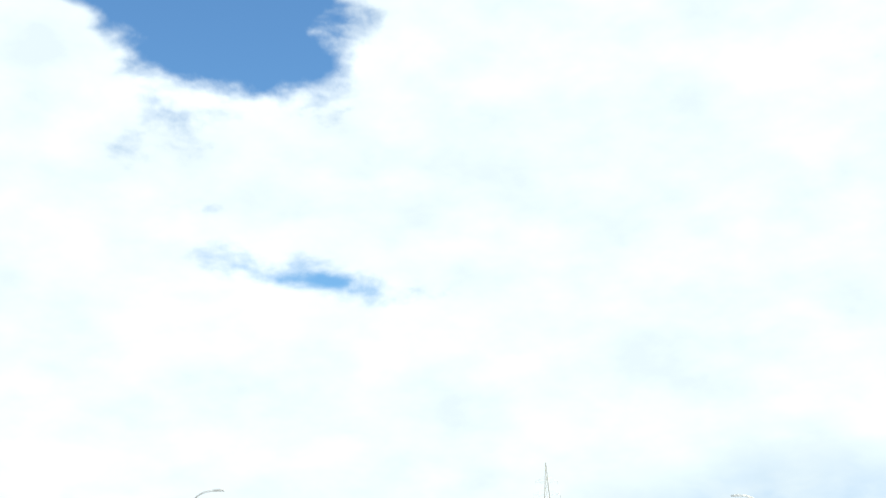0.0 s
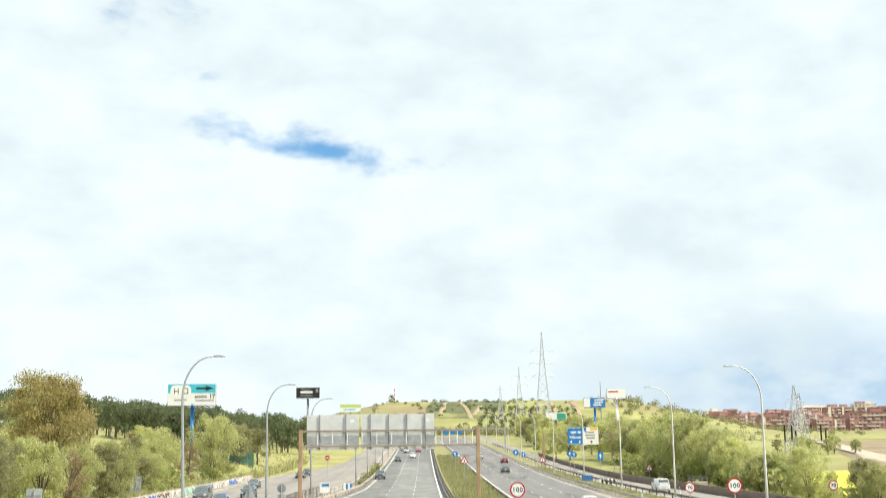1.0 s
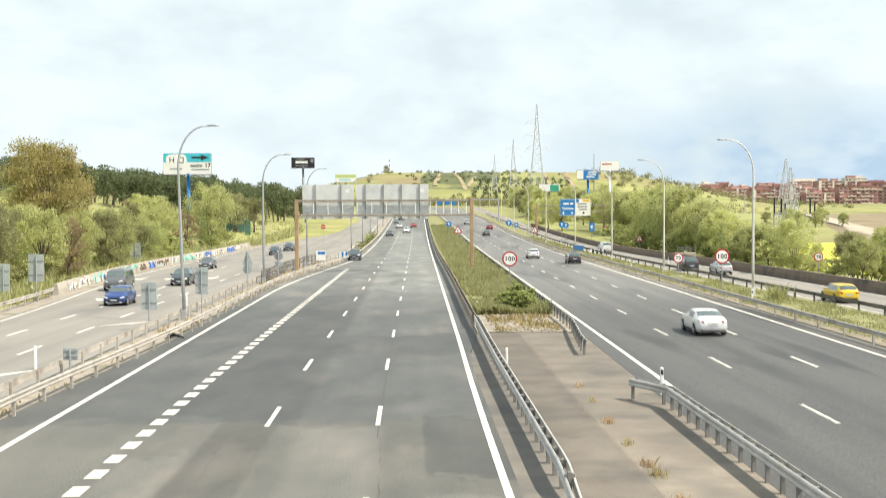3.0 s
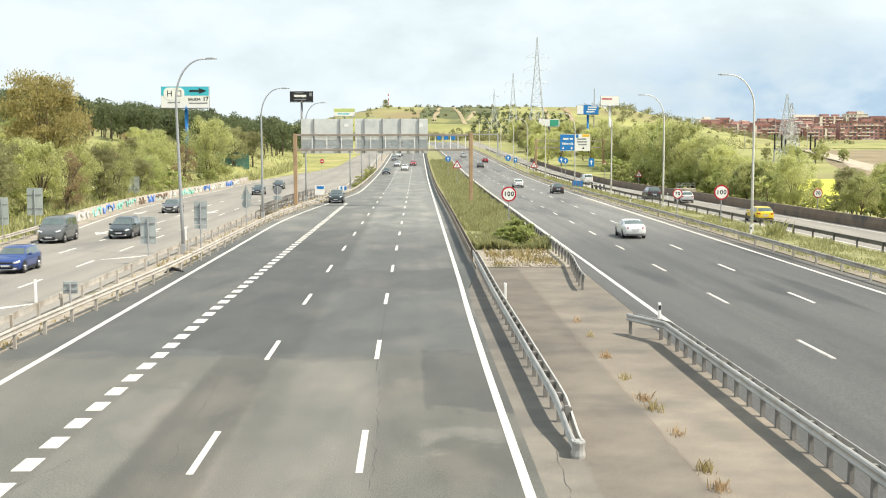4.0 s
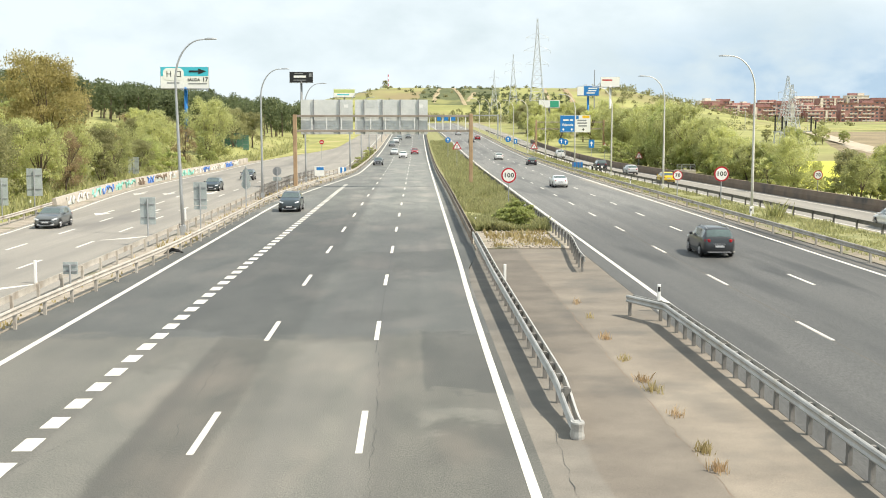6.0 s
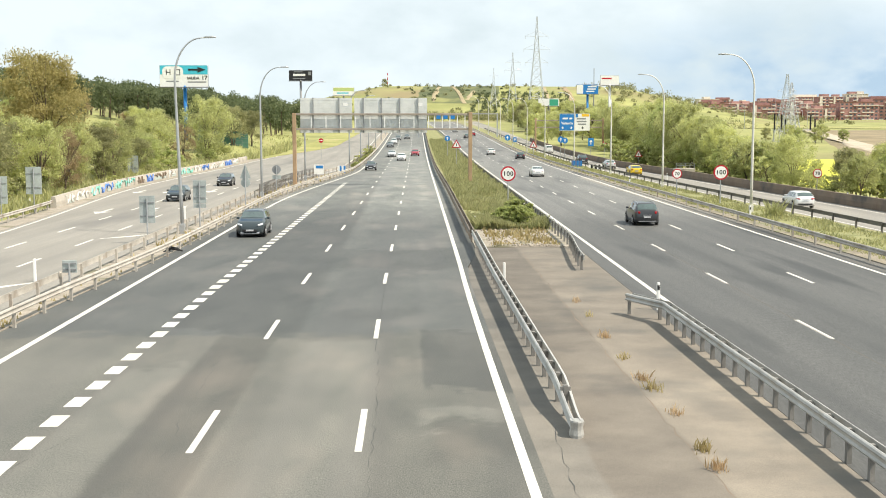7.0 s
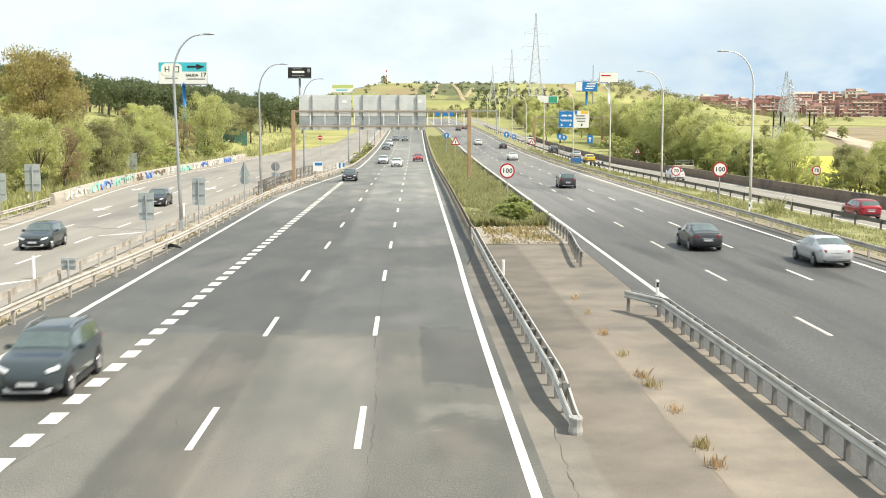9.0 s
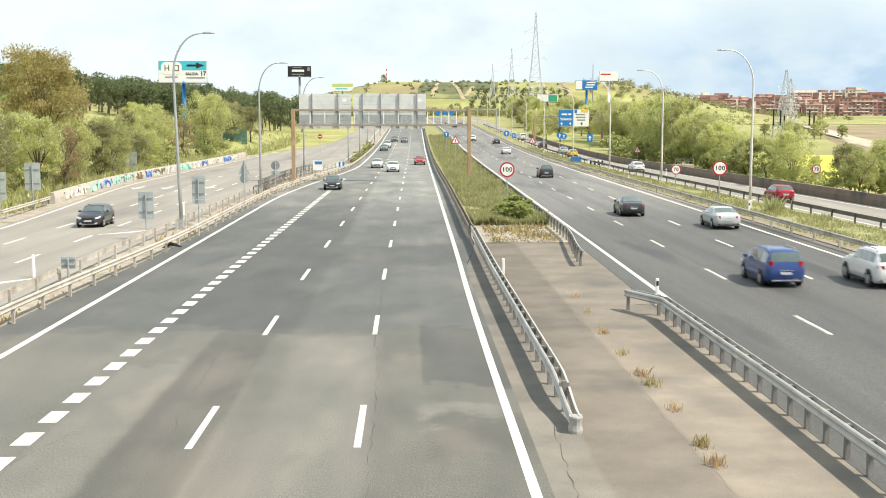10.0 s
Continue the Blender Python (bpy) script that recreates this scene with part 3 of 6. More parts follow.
coll_r = strip("road_collector_right", lambda y: collector_rail(y) + 0.5, collector_wall, -40, 560, M["asphalt_pale"], "pale asphalt collector road beside a low wall", "road", cols=4)
line_along(coll_r, lambda y: collector_rail(y) + 1.1, -40, 400, 0.15)
line_along(coll_r, lambda y: collector_wall(y) - 0.9, -40, 400, 0.15)


# ---- crash barriers ----
W_BEAM = ((0.0, 0.49), (0.035, 0.505), (0.055, 0.545), (0.02, 0.595), (0.02, 0.64), (0.055, 0.695), (0.035, 0.74), (0.0, 0.76), (-0.02, 0.76), (-0.01, 0.62), (-0.02, 0.49))


def beam_mesh(at, ys, side, offset, nose=None):
    """One W-beam; with a nose it dips and closes in on the other beam over its last metres."""
    bm = bm_new()
    dip = lambda y: 0.0 if nose is None else 1 - smooth(nose, nose + 3.4, y)
    rings = [[(at(y) + side * (offset * (1 - 0.3 * dip(y)) + u), y, rise(y) + v - 0.38 * dip(y)) for u, v in W_BEAM] for y in ys]
    return add_loft(bm, rings)


def barrier(at, y0, y1, spacing, mat, label, sides=(1,), post_to=160, ends=False):
    ob = thing("crash_barrier", label, "crash barrier", group="crash barriers")
    n = max(2, int((y1 - y0) / 2.0))
    ys = [y0 + (y1 - y0) * i / n for i in range(n + 1)]
    for s in sides:
        part("rail", beam_mesh(at, ([y0 + 0.5 * k for k in range(7)] + ys[2:]) if ends else ys, s, 0.11 if len(sides) == 2 else 0.06, y0 if ends else None), mat, ob, smooth=False)
    bm = bm_new()
    add_box(bm, 0, 0, 0.33, 0.10, 0.12, 0.78)
    for s in sides:
        add_box(bm, s * (0.075 if len(sides) == 2 else 0.05), 0, 0.6, 0.08, 0.10, 0.16)
    post = mesh_of(bm, "post", M["post_steel"] if mat is M["steel"] else mat)
    bm = bm_new()
    y = y0 + (1.9 if ends else 0.4)
    while y < y1:
        if y < max(post_to, 235):
            p = new("post", post)
            p.parent = ob
            p.matrix_basis = pose(at(y), y, rise(y))
        else:
            add_box(bm, at(y), y, rise(y) + 0.33, 0.10, 0.12, 0.78)
        y += spacing if y < max(post_to, 235) else spacing * 2
    if len(bm.verts):
        tagged(part("post_row", bm, mat, ob), kind="stuff")
    else:
        bm.free()
    if ends:
        e = bm_new()
        plan = ((-0.17, 0.25), (-0.18, 0.0), (-0.10, -0.12), (0.0, -0.16), (0.10, -0.12), (0.18, 0.0), (0.17, 0.25))
        add_loft(e, [[(at(y0) + u * k, y0 + v * k, z) for u, v in plan] for z, k in ((-0.03, 0.8), (0.06, 0.86), (0.17, 0.74), (0.24, 0.74), (0.34, 0.86), (0.37, 0.8))])
        part("end_cap", e, mat, ob, "pale galvanised end terminal")
    return ob


barrier(median_rail, 24.3, 66, 1.4, M["steel"], "galvanised double-sided crash barrier along the median", (-1, 1), 150, ends=True)
barrier(lambda y: median_rail(y) - 0.12, 66.2, 430, 2.0, M["steel_brown"], "brown weathered crash barrier with painted-in shade along the grassy median", (-1, 1), 150)
barrier(lambda y: 8.75 - 0.45 * max(0.0, y - 39.2) ** 2, 8, 40.6, 1.15, M["steel"], "galvanised double-sided crash barrier beside the crossover", (-1, 1))
barrier(lambda y: 8.6 + bend_r(y) - 0.75 * (1 - smooth(52, 66, y)), 53, 430, 1.6, M["steel"], "galvanised crash barrier curving in at the median nose", (1,), 120)
barrier(front_rail, 14, 420, 3.0, M["steel_dusty"], "dusty pale crash barrier beside the merging lane", (1,), 170)
barrier(back_rail, 14, 300, 3.0, M["steel_dusty"], "dusty pale crash barrier beside the collector road", (-1,), 170)
barrier(right_rail, 20, 430, 4.0, M["steel_dusty"], "dusty crash barrier along the hard shoulder", (-1,), 200)
barrier(collector_rail, 30, 430, 4.0, M["steel_dark"], "dark weathered crash barrier beside the collector road", (1,), 200)
barrier(lambda y: outer_edge(y) - 0.9, 20, 94, 4.0, M["steel_dusty"], "dusty crash barrier on the outer side of the collector road", (1,), 100)


def low_wall(name, at, y0, y1, h, w, mat, label):
    bm = bm_new()
    n = int((y1 - y0) / 5)
    prof = ((-w / 2, -0.3), (-w / 2, h * 0.5), (-w * 0.3, h), (w * 0.3, h), (w / 2, h * 0.5), (w / 2, -0.3))
    add_loft(bm, [[(at(y) + u, y, rise(y) + v) for u, v in prof] for y in (y0 + (y1 - y0) * i / n for i in range(n + 1))])
    return tagged(part(name, bm, mat), label, "wall", kind="structure")


low_wall("wall_right", lambda y: collector_wall(y) + 0.3, 20, 330, 0.95, 0.5, M["concrete_dark"], "low stained dark concrete wall beside the collector road")
wall_l = low_wall("wall_left", lambda y: outer_edge(y) - 1.0, 95, 215, 0.95, 0.5, M["concrete"], "low concrete wall covered in faded painted scribbles")

# the grass wedge where the collector road forks
strip("verge_fork", lambda y: outer_edge(y) - 0.2, lambda y: outer_edge(y) + 0.2 + 8.0 * smooth(228, 310, y), 228, 540, M["meadow"], "grassy wedge where the collector road forks", "verge", dz=0.07, cols=2)


def cracks():
    """Thin tar-dark cracks and a joint in the surface near the overpass."""
    r = random.Random(8)
    for x0, y0, x1, y1 in ((-8.3, 20.5, -7.3, 24.5), (-5.0, 43.5, -4.75, 50.5), (3.0, 19.5, 3.25, 25.6), (-5.05, 23, -5.25, 26), (-5.3, 28, -5.6, 35), (-5.4, 43, -5.4, 47.5), (-5.45, 48, -5.5, 57), (-0.75, 19, -0.9, 34)):
        bm = bm_new()
        n = int(math.hypot(x1 - x0, y1 - y0) / 0.35)
        prev = None
        for k in range(n + 1):
            t = k / n
            x, yy = x0 + (x1 - x0) * t + r.uniform(-0.06, 0.06), y0 + (y1 - y0) * t
            w = r.uniform(0.0, 0.011)
            cur = (bm.verts.new((x - w, yy, 0.0028)), bm.verts.new((x + w, yy, 0.0028)))
            if prev:
                bm.faces.new((prev[0], prev[1], cur[1], cur[0]))
            prev = cur
        part("crack", bm, M["tar"], road_l)
    # the longitudinal joint of the crossover, in which weeds take root
    bm = bm_new()
    prev = None
    for k in range(84):
        yy = 19.0 + k * 0.5
        x = 5.86 + 0.006 * max(0.0, yy - 40) + r.uniform(-0.06, 0.06)
        w = r.uniform(0.0, 0.022)
        cur = (bm.verts.new((x - w, yy, -0.001)), bm.verts.new((x + w, yy, -0.001)))
        if prev:
            bm.faces.new((prev[0], prev[1], cur[1], cur[0]))
        prev = cur
    part("joint", bm, M["concrete_dark"], crossover)


cracks()


def railing(y0, y1):
    ob = thing("railing", "dark slatted railing between the barriers", "railing")
    for z in (1.25, 0.3):
        bm = bm_new()
        add_tube(bm, [(back_rail(y) + 0.35, y, z) for y in (y0, (y0 + y1) / 2, y1)], 0.035, 6)
        part("rail", bm, M["steel_dark"], ob)
    bm = bm_new()
    add_box(bm, 0, 0, 0.62, 0.06, 0.06, 1.3)
    me = mesh_of(bm, "baluster", M["steel_dark"])
    y = y0
    while y < y1:
        o = new("baluster", me)
        o.parent = ob
        o.matrix_basis = pose(back_rail(y) + 0.35, y, 0.03)
        y += 0.9


railing(108, 152)


def road_arrow(parent, x, y, length, head, way=1):
    bm = bm_new()
    pts = ((-0.12, 0), (0.12, 0), (0.12, length * 0.6), (head, length * 0.6), (0, length), (-head, length * 0.6), (-0.12, length * 0.6))
    f = bm.faces.new([bm.verts.new((x + a, y + way * b, rise(y) + 0.004)) for a, b in pts])
    if f.normal.z < 0:
        f.normal_flip()
    bmesh.ops.recalc_face_normals(bm, faces=bm.faces)
    part("arrow_marking", bm, M["paint"], parent, "white painted lane arrow")


for ax, ay in ((-24.1, 94.5), (-20.6, 95.5), (-24.6, 122), (-20.4, 123), (-27.6, 122)):
    road_arrow(coll_l, ax, ay, 5.5, 0.7, -1)


def slanted_mark(x0, y0, x1, y1, w0, w1):
    """A painted bar across the lane that narrows towards its end."""
    bm = bm_new()
    bm.faces.new([bm.verts.new((x, y, 0.004)) for x, y in ((x0, y0 - w0 / 2), (x1, y1 - w1 / 2), (x1, y1 + w1 / 2), (x0, y0 + w0 / 2))])
    part("arrow_marking", bm, M["paint"], coll_l, "white painted merging arrow")


slanted_mark(-18.5, 69.2, -17.0, 70.6, 0.25, 0.75)
slanted_mark(-17.0, 70.6, -15.9, 72.2, 0.75, 0.2)
slanted_mark(-18.6, 46.6, -17.1, 48.3, 0.3, 0.8)
slanted_mark(-17.1, 48.3, -16.0, 49.8, 0.8, 0.2)


# ---- sign gantry, lamps ----
def lettering(parent, text, size, m, mat, name="lettering"):
    cu = bpy.data.curves.new(name, "FONT")
    cu.body, cu.size, cu.align_x, cu.align_y, cu.extrude = text, size, "CENTER", "CENTER", 0.004
    cu.offset = size * 0.025
    tmp = bpy.data.objects.new(name, cu)
    me = bpy.data.meshes.new_from_object(tmp)
    bpy.data.objects.remove(tmp)
    me.materials.clear()
    me.materials.append(mat)
    ob = new(name, me)
    ob.parent = parent
    ob.matrix_basis = m
    return ob


FACE = pose(0, 0, 0, 90, 0, 0)   # stands a flat drawing upright, facing the camera's side


def plate(parent, name, cx, cz, w, h, y, mat, thick=0.04, label="", r=0.0):
    bm = bm_new()
    add_box(bm, cx, y, cz, w, thick, h, bevel=r)
    return part(name, bm, mat, parent, label)


def disc(parent, name, cz, r, y, mat, thick=0.02, sides=32):
    bm = bm_new()
    rings = []
    for yy in (y - thick / 2, y + thick / 2):
        rings.append([(r * math.cos(2 * math.pi * k / sides), yy, cz + r * math.sin(2 * math.pi * k / sides)) for k in range(sides)])
    add_loft(bm, rings)
    return part(name, bm, mat, parent)


def gantry_main():
    y = 130.0
    g = thing("sign_gantry", "brown steel gantry with backs of two large road signs", "sign gantry", pose(0, y, 0))
    for x, h in ((-12.8, 8.15), (6.9, 8.25)):
        bm = bm_new()
        add_box(bm, x, 0, h / 2 - 0.2, 0.42, 0.42, h + 0.4, bevel=0.05)
        part("post", bm, M["brown"], g)
    for z in (8.0, 6.35):
        bm = bm_new()
        add_box(bm, -2.95, 0, z, 19.3, 0.24, 0.24, bevel=0.03)
        part("beam", bm, M["beam"], g, "dusty brownish grey steel beam")
    bm = bm_new()
    add_box(bm, 0, 0, 7.17, 0.09, 0.09, 1.45)
    me = mesh_of(bm, "web_bar", M["white"])
    for i in range(14):
        b = new("web_bar", me)
        b.parent = g
        b.matrix_basis = pose(-10.9 + i * 1.64 if i < 9 else 2.9 + (i - 9) * 0.85, -0.02, 0)
    for x0, x1 in ((-12.15, -6.35), (-6.1, 2.05)):
        bm = bm_new()
        add_box(bm, (x0 + x1) / 2, 0.36, 7.89, x1 - x0 - 0.02, 0.03, 3.86)
        panel = part("sign_panel", bm, M["sign_back"], g, "ribbed pale aluminium back of a road sign")
        n = 13
        bm = bm_new()
        add_box(bm, 0, 0, 0, x1 - x0, 0.05, 3.88 / n - 0.025)
        slat = mesh_of(bm, "slat", M["sign_back"])
        for k in range(n):
            sl = new("slat", slat)
            sl.parent = panel
            sl.matrix_basis = pose((x0 + x1) / 2, 0.32, 5.95 + (k + 0.5) * 3.88 / n)
        m = 2 if x1 - x0 < 7 else 4
        for k in range(m):
            bm = bm_new()
            add_box(bm, x0 + (k + 0.5) * (x1 - x0) / m, 0.22, 7.9, 0.1, 0.14, 3.9)
            part("stiffener", bm, M["grey"], panel)
        bm = bm_new()
        add_box(bm, x1 - 0.75, 0.285, 9.1, 0.5, 0.02, 0.35)
        part("sticker", bm, M["white"], panel)
    return g


gantry_main()


def street_lamp(x, y, side, h=11.7, lean=0.0, reach=2.5, arc=2.7, mat="lamp_steel"):
    lamp = thing("street_lamp", "tall grey steel street lamp with a curved arm", "street lamp", pose(x, y, rise(y), 0, lean, 0), group="street lamps")
    bm = bm_new()
    pts = [(0, 0, -0.2), (0, 0, 3.0), (0, 0, h - arc)]
    rad = [0.12, 0.105, 0.075]
    for k in range(1, 11):
        a = math.pi / 2 * k / 10
        pts.append((side * (reach - 0.25) * (1 - math.cos(a)), 0, h - arc + (arc - 0.12) * math.sin(a)))
        rad.append(0.07 - 0.003 * k)
    pts.append((side * reach, 0, h - 0.1))
    rad.append(0.038)
    add_tube(bm, pts, rad, 8)
    part("pole", bm, M[mat], lamp, smooth=True)
    bm = bm_new()
    add_loft(bm, [[(side * (reach - 0.1 + u), v * w, h - 0.1 + z) for v, z in ((-1, 0.0), (-0.8, t), (0.8, t), (1, 0.0), (0.7, -0.05), (-0.7, -0.05))]
                  for u, w, t in ((0.0, 0.04, 0.04), (0.2, 0.10, 0.07), (0.5, 0.12, 0.07), (0.7, 0.08, 0.03), (0.75, 0.03, 0.015))])
    part("lamp_head", bm, M["lamp_steel"], lamp, "flat tapering grey lamp head")
    bm = bm_new()
    add_box(bm, 0, 0, 0.3, 0.3, 0.3, 0.7, bevel=0.03)
    part("base", bm, M[mat], lamp)


for i, yy in enumerate((72, 107, 142, 177, 212, 247, 290, 335, 380)):
    street_lamp((-14.1 if yy < 80 else -13.6 if yy < 110 else back_rail(yy) + 0.7), yy, 1, lean=-1.65 if i == 0 else -0.1, h=12.15, reach=2.0)
for i, yy in enumerate((88.3, 123, 156, 192, 228, 264, 300, 340, 385, 430)):
    street_lamp((26.2 if yy < 100 else 26.75) + 0.35 * bend_r(yy) if yy < 200 else right_rail(yy) + 2.2, yy, -1, h=12.25, reach=2.2, mat="lamp_pale")


# ---- trees ----
def leaf_mesh(name, clumps, mat, rng, size):
    """Leaves as small bent blades, spread through the shells of the clumps: (centre, radii, count)."""
    pts, faces = [], []
    for c, r, n in clumps:
        v = rng.normal(size=(n, 3))
        v /= np.linalg.norm(v, axis=1)[:, None]
        p = np.array(c) + v * np.array(r) * (0.2 + 1.0 * rng.random((n, 1)) ** 0.75)
        a = rng.normal(size=(n, 3)) * (1, 1, 1.5) + v * 0.3
        a /= np.linalg.norm(a, axis=1)[:, None]
        b = np.cross(a, rng.normal(size=(n, 3)))
        b /= np.linalg.norm(b, axis=1)[:, None]
        s = size * (0.6 + 0.8 * rng.random((n, 1)))
        k = len(pts)
        quad = np.stack([p - a * s, p + b * s * 0.45, p + a * s, p - b * s * 0.45], 1).reshape(-1, 3)
        pts.extend(quad.tolist())
        faces.extend((k + 4 * i, k + 4 * i + 1, k + 4 * i + 2, k + 4 * i + 3) for i in range(n))
    me = bpy.data.meshes.new(name)
    me.from_pydata(pts, [], faces)
    me.materials.append(mat)
    return me


def make_tree(label, height, spread, leaf, seed, clumps=26, leaves=170, size=0.2, trunk_h=0.35, bare=False, lean=0.1, category="tree", droop=0.0, trunks=1):
    rng = np.random.default_rng(seed)
    tree = thing("bush" if category == "bush" else "tree", label, category)
    bm = bm_new()
    tips = []
    for q in range(trunks):
        ox, oy = (rng.normal(0, 0.012 * height, 2) if trunks > 1 else (0, 0))
        top = height * trunk_h * rng.uniform(0.9, 1.1)
        lx, ly = rng.normal(0, lean, 2) * height * 0.3
        r0 = 0.022 * height / math.sqrt(trunks)
        add_tube(bm, [(ox, oy, -0.6), (ox + lx * 0.3, oy + ly * 0.3, top * 0.5), (ox + lx, oy + ly, top)], [r0 * 1.4, r0, r0 * 0.8], 7)
        for k in range(max(3, 7 // trunks)):
            a = rng.uniform(0, 2 * math.pi)
            d = spread * rng.uniform(0.25, 0.75)
            z = height * rng.uniform(0.6, 0.95)
            mid = (ox + lx + math.cos(a) * d * 0.4, oy + ly + math.sin(a) * d * 0.4, top + (z - top) * 0.55)
            tip = (ox + lx + math.cos(a) * d, oy + ly + math.sin(a) * d, z)
            add_tube(bm, [(ox + lx, oy + ly, top * 0.93), mid, tip], [r0 * 0.6, r0 * 0.35, r0 * 0.1], 5)
            tips.append(tip)
            for w in range(2):
                e = (tip[0] + rng.normal(0, 0.2 * spread), tip[1] + rng.normal(0, 0.2 * spread), tip[2] + rng.uniform(-0.1, 0.15) * height)
                add_tube(bm, [mid, e], [r0 * 0.25, r0 * 0.05], 4)
    part("trunk", bm, M["bark"], tree)
    cl = []
    low = height * trunk_h * (0.25 if category == "bush" else 0.8)
    for k in range(int(clumps * 1.7)):
        f = rng.random()
        z = low + (height - low) * f ** 0.8
        wide = spread * math.sqrt(max(0.08, 1 - (abs(f - 0.42) / 0.62) ** 2.2))
        a, d = rng.uniform(0, 2 * math.pi), wide * math.sqrt(rng.random()) * 0.9
        r = height * rng.uniform(0.045, 0.115)
        cl.append(((math.cos(a) * d, math.sin(a) * d, z * rng.uniform(0.94, 1.06)), (r * 1.15, r * 1.15, r * (0.8 + droop)), int(leaves / 1.7 * rng.uniform(0.6, 1.4))))
    crown = new("crown", leaf_mesh("crown", cl, leaf, rng, size))
    crown.parent = tree
    return tree


kinds = {}


def plant(kind, x, y, s=1.0, turn=0.0, z=None, sz=1.0):
    """The first plant of a kind stands where it is called for; later ones are copies of it."""
    m = pose(x, y, (land(x, y) if z is None else z), 0, 0, turn)
    if kind not in kinds:
        kinds[kind] = TREES[kind]()
        ob = kinds[kind]
        ob.matrix_basis = m
    else:
        ob = copy_thing(kinds[kind], m)
    ob.scale = (s, s, s * sz)
    return ob


TREES = {
    "gold": lambda: make_tree("tall broad tree with golden brown spring foliage", 14.0, 5.2, M["leaf_gold"], 3, 70, 400, 0.145, 0.22, trunks=3),
    "fresh_a": lambda: make_tree("leafy willow in fresh yellow-green leaf", 10.0, 4.6, M["leaf_fresh"], 5, 48, 360, 0.125, 0.25, droop=0.35, trunks=2),
    "fresh_b": lambda: make_tree("round tree in fresh yellow-green leaf", 9.0, 4.0, M["leaf_fresh"], 6, 42, 360, 0.125, 0.28, droop=0.2),
    "green_a": lambda: make_tree("bushy green tree on the bank", 9.0, 4.2, M["leaf_green"], 7, 44, 350, 0.13, 0.25, trunks=2),
    "olive_a": lambda: make_tree("loose olive-green roadside tree", 8.0, 3.6, M["leaf_olive"], 8, 40, 300, 0.12, 0.25, trunks=3),
    "dry_a": lambda: make_tree("twiggy tree hardly in leaf with brownish buds", 8.0, 3.2, M["leaf_dry"], 9, 34, 260, 0.09, 0.2, trunks=3),
    "shrub": lambda: make_tree("low yellow-green shrub on the bank", 2.4, 1.6, M["leaf_fresh"], 10, 18, 170, 0.10, 0.1, category="bush", trunks=3),
    "shrub_green": lambda: make_tree("dense green shrub on the bank", 3.4, 2.2, M["leaf_green"], 11, 22, 200, 0.12, 0.1, category="bush", trunks=3),
    "weed": lambda: make_tree("leafy weed bush on the verge", 1.0, 0.6, M["leaf_green"], 12, 32, 150, 0.05, 0.1, category="bush", trunks=3),
}
rng = random.Random(4)
# left bank
plant("gold", -40.0, 128, 1.0, 20)
for kind, x, y, s in (("olive_a", -34.5, 86, 1.0), ("olive_a", -35.5, 97, 0.95), ("olive_a", -38, 104, 0.9), ("fresh_b", -35.5, 110, 0.8), ("dry_a", -34.5, 117, 0.75),
                      ("fresh_a", -42, 110, 0.85), ("green_a", -46, 116, 0.8), ("fresh_b", -36, 125, 0.75), ("olive_a", -36, 136, 0.8), ("fresh_a", -36.5, 144, 0.72),
                      ("olive_a", -35.5, 152, 0.62), ("green_a", -36, 160, 0.55), ("shrub_green", -34.5, 168, 1.0), ("fresh_b", -38, 170, 0.6), ("dry_a", -45, 175, 0.75),
                      ("fresh_a", -40, 182, 0.75), ("fresh_a", -35.2, 204, 1.12), ("dry_a", -38, 196, 0.8), ("fresh_b", -46, 210, 0.95), ("olive_a", -38, 222, 0.9),
                      ("olive_a", -36, 238, 0.95), ("olive_a", -34, 252, 0.9), ("green_a", -44, 150, 0.7), ("fresh_a", -50, 165, 0.8), ("olive_a", -52, 140, 0.9),
                      ("olive_a", -56, 185, 0.8), ("fresh_a", -58, 160, 0.8), ("green_a", -62, 200, 0.7), ("olive_a", -66, 230, 0.8), ("fresh_b", -54, 232, 0.7)):
    plant(kind, x, y, s, rng.uniform(0, 360))
for i in range(26):
    y = rng.uniform(84, 230)
    plant(rng.choice(("shrub", "shrub", "shrub_green")), -33.5 - rng.uniform(0.2, 14), y, rng.uniform(0.6, 1.2), rng.uniform(0, 360))
for i in range(34):
    y = rng.uniform(120, 290)
    plant(rng.choice(("fresh_a", "fresh_b", "olive_a", "olive_a", "green_a", "dry_a")), -42 - rng.uniform(0, 1) * (8 + 0.16 * y), y, rng.uniform(0.5, 0.85), rng.uniform(0, 360))
for i in range(46):
    y = rng.uniform(400, 575)
    plant(rng.choice(("fresh_a", "fresh_b", "olive_a", "olive_a")), y * rng.uniform(0.078, 0.165) + 7, y, rng.uniform(0.75, 1.1), rng.uniform(0, 360))
for i in range(26):
    y = 300 + i * 10 + rng.uniform(-4, 4)
    plant(rng.choice(("fresh_a", "fresh_b", "olive_a")), y * rng.uniform(0.095, 0.16) + 4, y, rng.uniform(0.7, 1.0), rng.uniform(0, 360))
for i in range(16):
    y = 182 + i * 6
    plant(rng.choice(("shrub", "weed", "weed")), (front_rail(y) + back_rail(y)) / 2 + rng.uniform(-0.3, 0.3), y, rng.uniform(0.6, 0.9), rng.uniform(0, 360), rise(y))
